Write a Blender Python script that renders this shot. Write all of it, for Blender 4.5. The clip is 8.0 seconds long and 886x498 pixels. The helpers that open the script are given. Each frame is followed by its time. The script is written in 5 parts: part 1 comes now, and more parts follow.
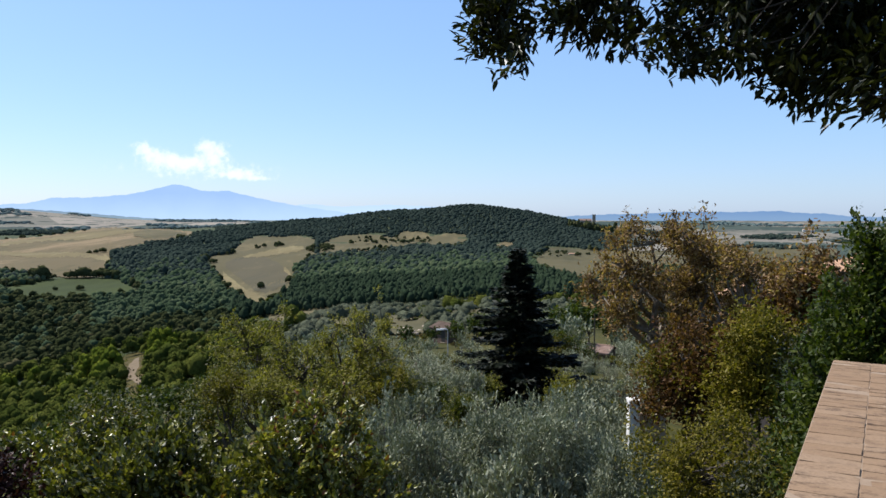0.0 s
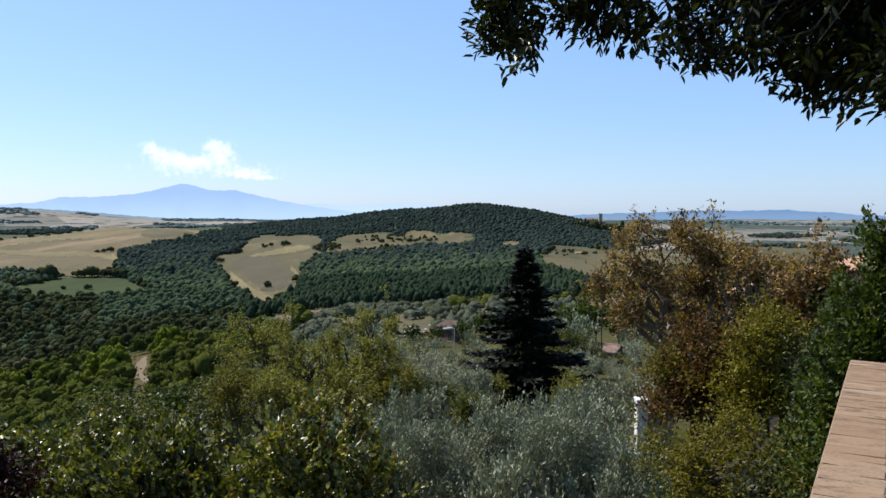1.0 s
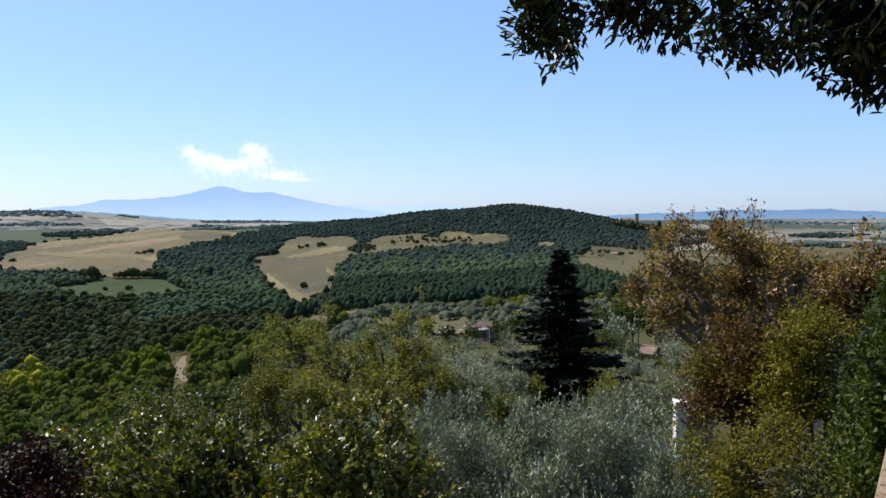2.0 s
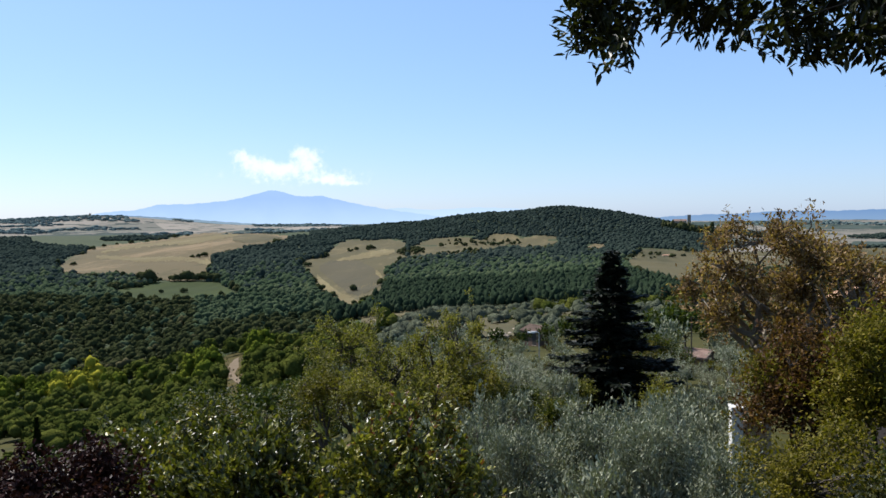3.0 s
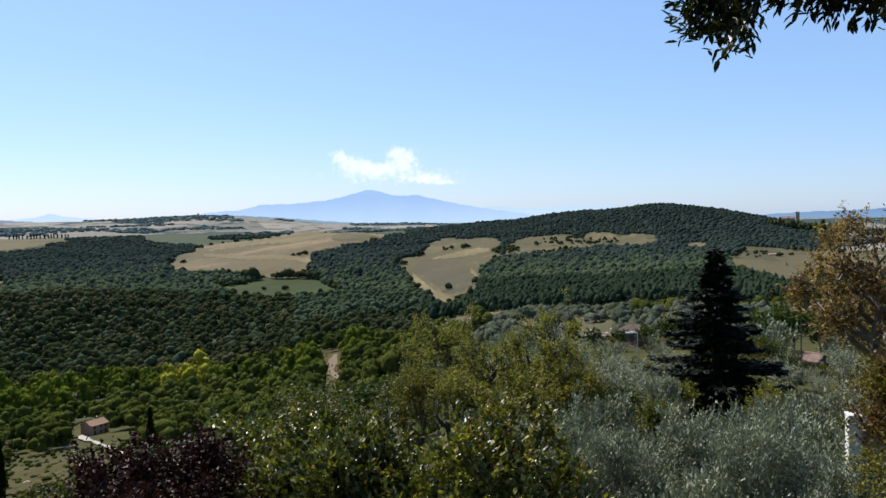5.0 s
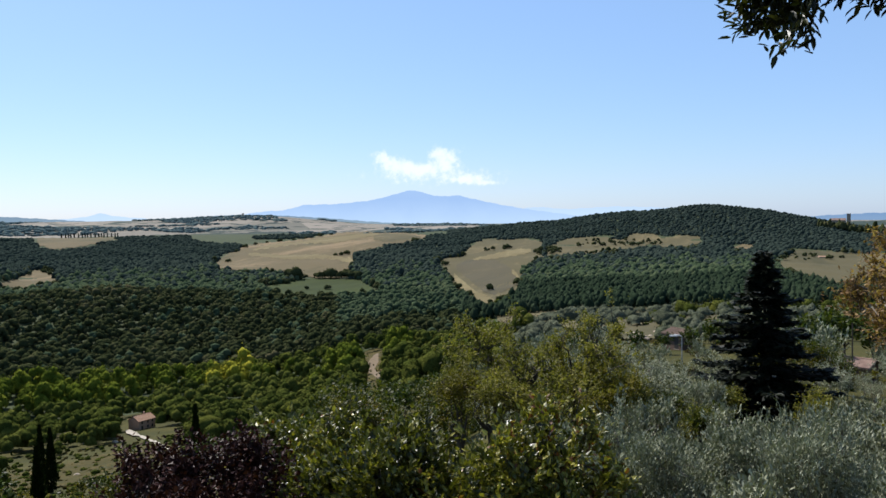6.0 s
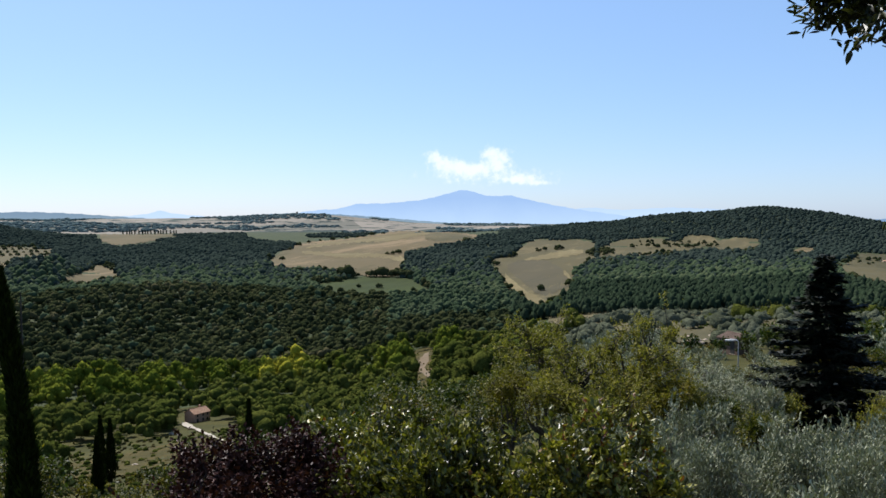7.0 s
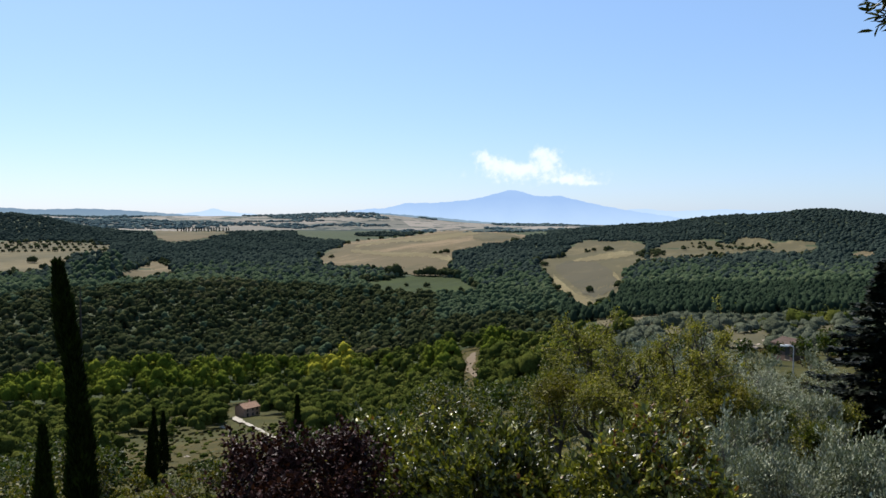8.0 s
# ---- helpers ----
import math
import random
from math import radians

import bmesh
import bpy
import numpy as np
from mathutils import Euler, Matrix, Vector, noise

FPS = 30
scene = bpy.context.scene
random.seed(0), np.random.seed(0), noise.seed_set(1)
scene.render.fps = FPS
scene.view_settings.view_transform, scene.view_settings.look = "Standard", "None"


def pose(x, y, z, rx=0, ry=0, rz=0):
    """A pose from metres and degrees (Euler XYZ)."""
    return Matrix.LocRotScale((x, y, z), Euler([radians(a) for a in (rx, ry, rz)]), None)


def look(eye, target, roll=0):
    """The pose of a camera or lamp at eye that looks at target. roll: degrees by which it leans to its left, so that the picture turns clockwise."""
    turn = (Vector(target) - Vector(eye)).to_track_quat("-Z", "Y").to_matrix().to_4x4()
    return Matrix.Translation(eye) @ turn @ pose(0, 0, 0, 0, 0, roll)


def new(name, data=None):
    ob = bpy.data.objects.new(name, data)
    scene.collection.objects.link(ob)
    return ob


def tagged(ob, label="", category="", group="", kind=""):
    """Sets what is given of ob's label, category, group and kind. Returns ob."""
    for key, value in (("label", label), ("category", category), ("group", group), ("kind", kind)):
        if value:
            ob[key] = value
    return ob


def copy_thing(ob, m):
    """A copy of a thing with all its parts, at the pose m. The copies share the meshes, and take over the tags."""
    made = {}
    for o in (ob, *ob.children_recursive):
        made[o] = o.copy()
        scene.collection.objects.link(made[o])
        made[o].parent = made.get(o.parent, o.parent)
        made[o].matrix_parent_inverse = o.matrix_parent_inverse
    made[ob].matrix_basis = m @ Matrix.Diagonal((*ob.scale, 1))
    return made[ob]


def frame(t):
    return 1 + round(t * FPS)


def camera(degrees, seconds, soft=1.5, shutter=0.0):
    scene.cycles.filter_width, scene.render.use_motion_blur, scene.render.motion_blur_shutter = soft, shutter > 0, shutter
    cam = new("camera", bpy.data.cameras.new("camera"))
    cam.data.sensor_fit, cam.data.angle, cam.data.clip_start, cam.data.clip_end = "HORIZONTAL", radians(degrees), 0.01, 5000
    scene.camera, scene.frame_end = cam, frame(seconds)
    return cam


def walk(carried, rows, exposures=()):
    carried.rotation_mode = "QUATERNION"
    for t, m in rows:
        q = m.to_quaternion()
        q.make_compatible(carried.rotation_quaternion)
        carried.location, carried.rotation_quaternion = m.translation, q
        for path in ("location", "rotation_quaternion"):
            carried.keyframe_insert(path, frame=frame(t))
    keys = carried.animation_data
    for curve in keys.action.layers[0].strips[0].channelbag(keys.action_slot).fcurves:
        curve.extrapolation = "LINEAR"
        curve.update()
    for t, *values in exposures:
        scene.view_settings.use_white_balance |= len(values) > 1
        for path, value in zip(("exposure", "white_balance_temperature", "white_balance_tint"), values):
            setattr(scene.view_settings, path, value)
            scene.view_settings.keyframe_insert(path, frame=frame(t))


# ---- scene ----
# camera: held out over a terrace parapet, panning slowly to the left
EXPO = 0.8
KELVIN = 6050
cam = camera(58.5, 8.0)
walk(cam, [
    (0.0, pose(0.000, 0.000, 1.600, 87.50, 0.00, -0.00)),
    (0.5, pose(-0.004, 0.026, 1.599, 87.50, 0.01, 0.01)),
    (1.0, pose(-0.014, 0.045, 1.594, 87.43, 0.05, 0.47)),
    (1.5, pose(-0.027, 0.057, 1.591, 87.44, 0.21, 1.53)),
    (3.0, pose(-0.069, 0.108, 1.590, 87.72, 0.64, 6.47)),
    (3.5, pose(-0.085, 0.134, 1.585, 87.80, 0.99, 8.30)),
    (4.0, pose(-0.101, 0.166, 1.581, 87.84, 1.03, 10.10)),
    (4.5, pose(-0.121, 0.200, 1.580, 87.74, 1.01, 11.80)),
    (6.0, pose(-0.178, 0.305, 1.582, 87.79, 0.71, 16.33)),
    (6.5, pose(-0.194, 0.338, 1.582, 87.80, 0.67, 18.11)),
    (7.0, pose(-0.218, 0.364, 1.585, 87.80, 0.24, 20.06)),
    (7.5, pose(-0.248, 0.383, 1.592, 87.75, 0.04, 21.69)),
    (8.0, pose(-0.266, 0.396, 1.600, 87.78, -0.24, 23.55)),
], exposures=[(0.0, EXPO, KELVIN, 12), (3.0, EXPO, KELVIN, 12), (4.5, EXPO - 0.04, KELVIN + 30, 12), (8.0, EXPO - 0.07, KELVIN + 80, 12)])
EYE = 1.6

# ---- light ----
SUN_AZ, SUN_EL = 54.0, 48.0          # bearing to the left of straight ahead, height above the horizon
world = bpy.data.worlds.new("sky")
scene.world = world
world.use_nodes = True
wn, wl = world.node_tree.nodes, world.node_tree.links
sky = wn.new("ShaderNodeTexSky")
sky.sky_type = 'NISHITA'
sky.sun_disc = False
sky.sun_elevation = radians(SUN_EL)
sky.sun_rotation = radians(-SUN_AZ)
sky.altitude = 300
sky.air_density = 1.0
sky.dust_density = 0.5
sky.ozone_density = 3.0
wn["Background"].inputs["Strength"].default_value = 0.078
# thin even haze over the clear sky
haze = wn.new("ShaderNodeMix")
haze.data_type = 'RGBA'
haze.inputs[0].default_value = 0.42
haze.inputs[7].default_value = (2.95, 4.85, 8.0, 1)
wl.new(sky.outputs[0], haze.inputs[6])
wl.new(haze.outputs[2], wn["Background"].inputs["Color"])

sun_data = bpy.data.lights.new("sun", 'SUN')
sun_data.energy = 5.0
sun_data.angle = radians(0.53)
sun_data.color = (1.0, 0.94, 0.84)
sun = new("sun", sun_data)
sx, sy = -math.sin(radians(SUN_AZ)) * math.cos(radians(SUN_EL)), math.cos(radians(SUN_AZ)) * math.cos(radians(SUN_EL))
sun.matrix_basis = look((sx * 60, sy * 60, 60 * math.sin(radians(SUN_EL))), (0, 0, 0))


# ---- materials ----
def material(name, rough=0.8):
    m = bpy.data.materials.new(name)
    m.use_nodes = True
    nt = m.node_tree
    b = nt.nodes["Principled BSDF"]
    b.inputs["Roughness"].default_value = rough
    return m, nt, b


def link(nt, a, b):
    nt.links.new(a, b)


def ramp(nt, fac, stops):
    n = nt.nodes.new("ShaderNodeValToRGB")
    e = n.color_ramp.elements
    while len(e) < len(stops):
        e.new(0.5)
    for el, (p, c) in zip(e, stops):
        el.position, el.color = p, (*c, 1)
    link(nt, fac, n.inputs[0])
    return n.outputs[0]


def coords(nt):
    return nt.nodes.new("ShaderNodeNewGeometry").outputs["Position"]


def noise_tex(nt, scale, detail=4, vec=None, rough=0.55):
    n = nt.nodes.new("ShaderNodeTexNoise")
    n.inputs["Scale"].default_value = scale
    n.inputs["Detail"].default_value = detail
    n.inputs["Roughness"].default_value = rough
    link(nt, vec or coords(nt), n.inputs["Vector"])
    return n.outputs["Fac"]


def mixc(nt, fac, a, b, mode='MIX'):
    n = nt.nodes.new("ShaderNodeMix")
    n.data_type, n.blend_type = 'RGBA', mode
    for sock, v in ((n.inputs[0], fac), (n.inputs[6], a), (n.inputs[7], b)):
        if isinstance(v, (int, float)):
            sock.default_value = v
        elif isinstance(v, tuple):
            sock.default_value = (*v, 1)
        else:
            link(nt, v, sock)
    return n.outputs[2]


def maths(nt, op, a, b=0.0):
    n = nt.nodes.new("ShaderNodeMath")
    n.operation = op
    for sock, v in zip(n.inputs, (a, b)):
        if isinstance(v, (int, float)):
            sock.default_value = v
        else:
            link(nt, v, sock)
    return n.outputs[0]


def bump(nt, b, height, dist, strength=1.0):
    n = nt.nodes.new("ShaderNodeBump")
    n.inputs["Strength"].default_value = strength
    n.inputs["Distance"].default_value = dist
    link(nt, height, n.inputs["Height"])
    link(nt, n.outputs[0], b.inputs["Normal"])


def leaf_material(name, dark, mid, light, rough=0.5, glow=0.25, patch=0.8, spec=0.4, rare=None):
    """Leaves: each one its own shade, clumps varying, some light passing through."""
    m, nt, b = material(name, rough)
    geo = nt.nodes.new("ShaderNodeNewGeometry")
    isl = geo.outputs["Random Per Island"]
    n1 = noise_tex(nt, patch, 3)
    # patch 2 and up: noise paints tuft highlights and dark gaps into the colour
    fac = maths(nt, 'ADD', maths(nt, 'MULTIPLY', isl, 0.6), maths(nt, 'MULTIPLY', n1, 0.45)) if patch < 2 else maths(nt, 'ADD', maths(nt, 'MULTIPLY', isl, 0.42), maths(nt, 'SUBTRACT', maths(nt, 'MULTIPLY', n1, 1.3), 0.33))
    info = nt.nodes.new("ShaderNodeObjectInfo").outputs["Random"]
    fac = maths(nt, 'ADD', fac, maths(nt, 'MULTIPLY', maths(nt, 'SUBTRACT', info, 0.5), 0.2))
    col = ramp(nt, fac, [(0.15, dark), (0.52, mid), (0.9, light)] if rare is None else [(0.15, dark), (0.5, mid), (0.8, light), (0.85, rare)])
    link(nt, col, b.inputs["Base Color"])
    b.inputs["Specular IOR Level"].default_value = spec * 0.2
    tr = nt.nodes.new("ShaderNodeBsdfTranslucent")
    link(nt, mixc(nt, 1.0, col, (1.5, 1.7, 0.6), 'MULTIPLY'), tr.inputs["Color"])
    mx = nt.nodes.new("ShaderNodeMixShader")
    mx.inputs[0].default_value = glow
    link(nt, b.outputs[0], mx.inputs[1])
    link(nt, tr.outputs[0], mx.inputs[2])
    link(nt, mx.outputs[0], nt.nodes["Material Output"].inputs["Surface"])
    return m


def wood_material(name, stops, leafy=0.9, leaf_gaps=0.72):
    """Far crowns of a wood: tone by crown and by stand, leafy relief, shade between leaves painted in."""
    m, nt, b = material(name, 1.0)
    b.inputs["Specular IOR Level"].default_value = 0.0
    geo = nt.nodes.new("ShaderNodeNewGeometry")
    isl = geo.outputs["Random Per Island"]
    stand = noise_tex(nt, 0.012, 3)
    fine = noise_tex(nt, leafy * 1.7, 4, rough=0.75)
    tree_ = noise_tex(nt, 0.13, 2)
    fac = maths(nt, 'ADD', maths(nt, 'MULTIPLY', isl, 0.22), maths(nt, 'ADD', maths(nt, 'MULTIPLY', stand, 0.38), maths(nt, 'MULTIPLY', tree_, 0.48)))
    col = ramp(nt, fac, stops)
    # noise darkens the colour, as painted shade in the gaps between leaves
    col = mixc(nt, leaf_gaps, col, ramp(nt, fine, [(0.4, (0.12, 0.14, 0.12)), (0.62, (1.0, 1.0, 1.0))]), 'MULTIPLY')
    link(nt, col, b.inputs["Base Color"])
    bump(nt, b, fine, 0.9, leaf_gaps * 1.6)
    return m


def plain_material(name, stops, scales=(0.6, 6.0), rough=0.85, depth=0.01, spec=0.25):
    m, nt, b = material(name, rough)
    n1, n2 = noise_tex(nt, scales[0], 4), noise_tex(nt, scales[1], 5, rough=0.65)
    fac = maths(nt, 'ADD', maths(nt, 'MULTIPLY', n1, 0.5), maths(nt, 'MULTIPLY', n2, 0.5))
    link(nt, ramp(nt, fac, stops), b.inputs["Base Color"])
    b.inputs["Specular IOR Level"].default_value = spec
    bump(nt, b, n2, depth)
    return m


def field_material(name, a, b_, c, row_angle=0.4):
    """Stubble or ploughed earth: broad patches, fine rows, paler dry swathes."""
    m, nt, b = material(name, 0.95)
    b.inputs["Specular IOR Level"].default_value = 0.1
    pos = coords(nt)
    mp = nt.nodes.new("ShaderNodeMapping")
    mp.inputs["Rotation"].default_value = (0, 0, row_angle)
    mp.inputs["Scale"].default_value = (1.0, 0.22, 1.0)
    link(nt, pos, mp.inputs["Vector"])
    warp = nt.nodes.new("ShaderNodeTexNoise")
    warp.inputs["Scale"].default_value = 0.006
    link(nt, pos, warp.inputs["Vector"])
    bend = nt.nodes.new("ShaderNodeVectorMath")
    bend.operation = 'MULTIPLY_ADD'
    link(nt, warp.outputs["Color"], bend.inputs[0])
    bend.inputs[1].default_value = (70, 70, 0)
    link(nt, mp.outputs[0], bend.inputs[2])
    broad = noise_tex(nt, 0.008, 4, bend.outputs[0])
    streak = noise_tex(nt, 0.07, 4, bend.outputs[0], 0.7)
    fine = noise_tex(nt, 0.5, 3, pos)
    fac = maths(nt, 'ADD', maths(nt, 'MULTIPLY', broad, 0.62), maths(nt, 'ADD', maths(nt, 'MULTIPLY', streak, 0.28), maths(nt, 'MULTIPLY', fine, 0.1)))
    link(nt, ramp(nt, fac, [(0.38, a), (0.47, b_), (0.53, b_), (0.61, c)]), b.inputs["Base Color"])
    return m


M_GROUND = plain_material("grassy_slope", [(0.3, (0.0157, 0.0187, 0.0026)), (0.5, (0.0349, 0.0339, 0.0059)), (0.72, (0.0768, 0.0612, 0.0133))], (0.06, 1.2), 0.95, 0.05, 0.1)
M_FLOOR = plain_material("wood_floor", [(0.3, (0.02, 0.03, 0.012)), (0.7, (0.05, 0.06, 0.025))], (0.05, 0.6), 0.95, 0.2, 0.1)
M_STUBBLE = field_material("stubble", (0.0540, 0.0490, 0.0205), (0.0890, 0.0690, 0.0325), (0.1540, 0.1110, 0.0580))
M_DRY = field_material("dry_grass", (0.0470, 0.0430, 0.0190), (0.0720, 0.0610, 0.0280), (0.1180, 0.0930, 0.0440), 1.1)
M_PLOUGH = field_material("grey_brown_ground", (0.0521, 0.0461, 0.0258), (0.0646, 0.0550, 0.0299), (0.0853, 0.0709, 0.0376), 0.8)
M_STRAW = field_material("straw_stubble", (0.0863, 0.0697, 0.0300), (0.1181, 0.0939, 0.0426), (0.1670, 0.1365, 0.0653), 0.6)
M_GREEN = field_material("green_meadow", (0.0202, 0.0295, 0.0050), (0.0288, 0.0401, 0.0072), (0.0432, 0.0519, 0.0108), 0.2)
M_TRACK = plain_material("pale_track", [(0.3, (0.0813, 0.0564, 0.0292)), (0.7, (0.1322, 0.0954, 0.0534))], (0.2, 3.0), 0.95, 0.02)


def farmland():
    m, nt, b = material("far_farmland", 0.95)
    b.inputs["Specular IOR Level"].default_value = 0.1
    mp = nt.nodes.new("ShaderNodeMapping")
    mp.inputs["Scale"].default_value = (0.0042, 0.0022, 0.004)
    link(nt, coords(nt), mp.inputs["Vector"])
    v = nt.nodes.new("ShaderNodeTexVoronoi")
    v.inputs["Scale"].default_value = 1.0
    link(nt, mp.outputs[0], v.inputs["Vector"])
    sep = nt.nodes.new("ShaderNodeSeparateColor")
    link(nt, v.outputs["Color"], sep.inputs[0])
    # field colours are greyed and blued, with distance haze painted in
    col = ramp(nt, sep.outputs[0], [(0.0, (0.0274, 0.0410, 0.0309)), (0.2, (0.0456, 0.0581, 0.0440)), (0.34, (0.1200, 0.1090, 0.0850)), (1.0, (0.1950, 0.1700, 0.1350))])
    n = noise_tex(nt, 0.012, 5)
    col = mixc(nt, maths(nt, 'GREATER_THAN', n, 0.575), col, (0.0167, 0.0274, 0.0220))
    link(nt, col, b.inputs["Base Color"])
    return m


M_FARM = farmland()
M_GRAVEL = plain_material("pale_gravel", [(0.3, (0.2200, 0.1900, 0.1450)), (0.7, (0.3400, 0.3000, 0.2400))], (0.3, 3.0), 0.95, 0.02)
M_BARK = plain_material("bark", [(0.3, (0.0250, 0.0200, 0.0150)), (0.7, (0.0800, 0.0650, 0.0500))], (3.0, 18.0), 0.95, 0.02)
M_BARK_PALE = plain_material("pale_bark", [(0.3, (0.0910, 0.0748, 0.0553)), (0.7, (0.2210, 0.1885, 0.1430))], (3.0, 18.0), 0.95, 0.02)
M_LAUREL = leaf_material("laurel_leaf", (0.0040, 0.0055, 0.0014), (0.0140, 0.0165, 0.0036), (0.0620, 0.0620, 0.0180), 0.42, 0.2, 1.5, 0.8)
M_PERSIMMON = leaf_material("broad_glossy_leaf", (0.0080, 0.0105, 0.0015), (0.0685, 0.0730, 0.0095), (0.2889, 0.2550, 0.0400), 0.38, 0.16, 4.0, 1.5, (0.1284, 0.0500, 0.0160))
M_PLUM = leaf_material("purple_plum_leaf", (0.0085, 0.0028, 0.0023), (0.0235, 0.0081, 0.0067), (0.0533, 0.0199, 0.0135), 0.45, 0.08, 1.2, 0.3)
M_OLIVE = leaf_material("olive_leaf", (0.0490, 0.0550, 0.0310), (0.1620, 0.1720, 0.1090), (0.3250, 0.3330, 0.2350), 0.6, 0.05, 3.6, 0.3)
M_ALMOND = leaf_material("yellow_green_leaf", (0.0481, 0.0490, 0.0076), (0.1124, 0.1060, 0.0180), (0.2087, 0.1780, 0.0380), 0.55, 0.3, 1.0)
M_EVERGREEN = leaf_material("evergreen_laurel_leaf", (0.0090, 0.0150, 0.0020), (0.0260, 0.0390, 0.0045), (0.0640, 0.0760, 0.0110), 0.5, 0.22, 0.9, 0.5)
M_SPRUCE = leaf_material("spruce_needles", (0.0022, 0.0040, 0.0019), (0.0060, 0.0092, 0.0042), (0.0200, 0.0260, 0.0115), 0.6, 0.04, 1.0, 0.6)
M_BROWN = leaf_material("browning_leaf", (0.0573, 0.0317, 0.0136), (0.1631, 0.0982, 0.0422), (0.3398, 0.2341, 0.1148), 0.6, 0.3, 0.5)
M_GREENLEAF = leaf_material("green_leaf", (0.0124, 0.0191, 0.0028), (0.0336, 0.0429, 0.0056), (0.0752, 0.0766, 0.0125), 0.5, 0.25, 0.8)
M_SHRUB = leaf_material("mixed_shrub_leaf", (0.0371, 0.0344, 0.0036), (0.0925, 0.0794, 0.0077), (0.1633, 0.1291, 0.0167), 0.55, 0.25, 0.5)
M_CYPRESS = leaf_material("cypress_leaf", (0.0044, 0.0074, 0.0013), (0.0104, 0.0166, 0.0029), (0.0258, 0.0358, 0.0049), 0.7, 0.05, 1.0, 0.2)
M_WOOD_DARK = wood_material("holm_oak_wood", [(0.3, (0.0121, 0.0169, 0.0072)), (0.45, (0.0296, 0.0358, 0.0149)), (0.62, (0.0525, 0.0574, 0.0235)), (0.8, (0.0987, 0.0840, 0.0430))], 0.9, 0.45)
# pine and hill woods: some distance haze is mixed into the greens
M_WOOD_BLUE = wood_material("pine_wood", [(0.25, (0.0129, 0.0225, 0.0128)), (0.55, (0.0239, 0.0360, 0.0204)), (0.85, (0.0405, 0.0531, 0.0304))], 0.5, 0.3)
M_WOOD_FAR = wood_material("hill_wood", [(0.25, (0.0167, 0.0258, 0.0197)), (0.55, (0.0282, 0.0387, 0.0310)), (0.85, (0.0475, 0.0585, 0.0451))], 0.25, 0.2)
M_WOOD_MID = wood_material("valley_side_wood", [(0.25, (0.0248, 0.0400, 0.0205)), (0.55, (0.0475, 0.0659, 0.0346)), (0.85, (0.0918, 0.1037, 0.0518))], 0.4, 0.3)
M_POPLAR_FAR = wood_material("poplar_crowns", [(0.25, (0.0375, 0.0562, 0.0075)), (0.5, (0.0963, 0.1225, 0.0150)), (0.8, (0.2274, 0.2313, 0.0275))], 1.1, 0.55)
M_YELLOW_FAR = wood_material("yellowing_poplar_crowns", [(0.25, (0.1560, 0.1620, 0.0168)), (0.5, (0.2760, 0.2580, 0.0264)), (0.8, (0.4080, 0.3420, 0.0396))], 1.1, 0.5)
M_VALLEY_FAR = wood_material("valley_crowns", [(0.25, (0.0246, 0.0358, 0.0074)), (0.5, (0.0630, 0.0768, 0.0154)), (0.8, (0.1397, 0.1408, 0.0294))], 1.2, 0.55)
M_OLIVE_FAR = wood_material("olive_crowns", [(0.25, (0.0520, 0.0600, 0.0360)), (0.5, (0.0950, 0.1050, 0.0660)), (0.8, (0.1500, 0.1600, 0.1080))], 1.8, 0.5)
M_ROOF = plain_material("terracotta_tile", [(0.3, (0.2210, 0.1190, 0.0680)), (0.5, (0.3230, 0.1870, 0.1105)), (0.72, (0.3910, 0.2805, 0.1870))], (1.5, 9.0), 0.9, 0.01)
M_ROOF_OLD = plain_material("old_grey_tile", [(0.3, (0.12, 0.075, 0.055)), (0.5, (0.22, 0.14, 0.105)), (0.72, (0.32, 0.23, 0.18))], (1.5, 9.0), 0.9, 0.01)
M_BROWNWALL = plain_material("brown_stone", [(0.3, (0.075, 0.048, 0.034)), (0.7, (0.15, 0.1, 0.07))], (0.8, 5.0), 0.9, 0.02)
# crown colour lightened and blued to paint in the haze of distance
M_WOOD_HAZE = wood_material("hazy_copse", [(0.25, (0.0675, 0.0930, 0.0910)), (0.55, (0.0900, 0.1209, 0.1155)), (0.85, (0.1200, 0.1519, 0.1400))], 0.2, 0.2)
M_STONE = plain_material("house_stone", [(0.3, (0.1950, 0.1500, 0.1050)), (0.7, (0.3300, 0.2700, 0.2025))], (0.8, 5.0), 0.9, 0.02)
M_PINKWALL = plain_material("ochre_render", [(0.3, (0.3360, 0.2000, 0.1280)), (0.7, (0.4400, 0.2880, 0.2000))], (0.5, 5.0), 0.9, 0.005)
M_WHITE = plain_material("white_render", [(0.3, (0.4250, 0.4080, 0.3655)), (0.7, (0.6460, 0.6290, 0.5950))], (0.8, 7.0), 0.85, 0.005)
M_DARKOPEN = plain_material("dark_opening", [(0.3, (0.02, 0.018, 0.015)), (0.7, (0.04, 0.035, 0.03))], (1.0, 5.0), 0.6)
M_METAL = plain_material("grey_metal", [(0.3, (0.22, 0.22, 0.22)), (0.7, (0.38, 0.38, 0.37))], (2.0, 20.0), 0.45)


# ---- the lie of the land: height of the ground by bearing and distance ----
BEARINGS = (-30.0, -18.0, -6.0, 6.0, 18.0, 30.0, 42.0, 54.0)
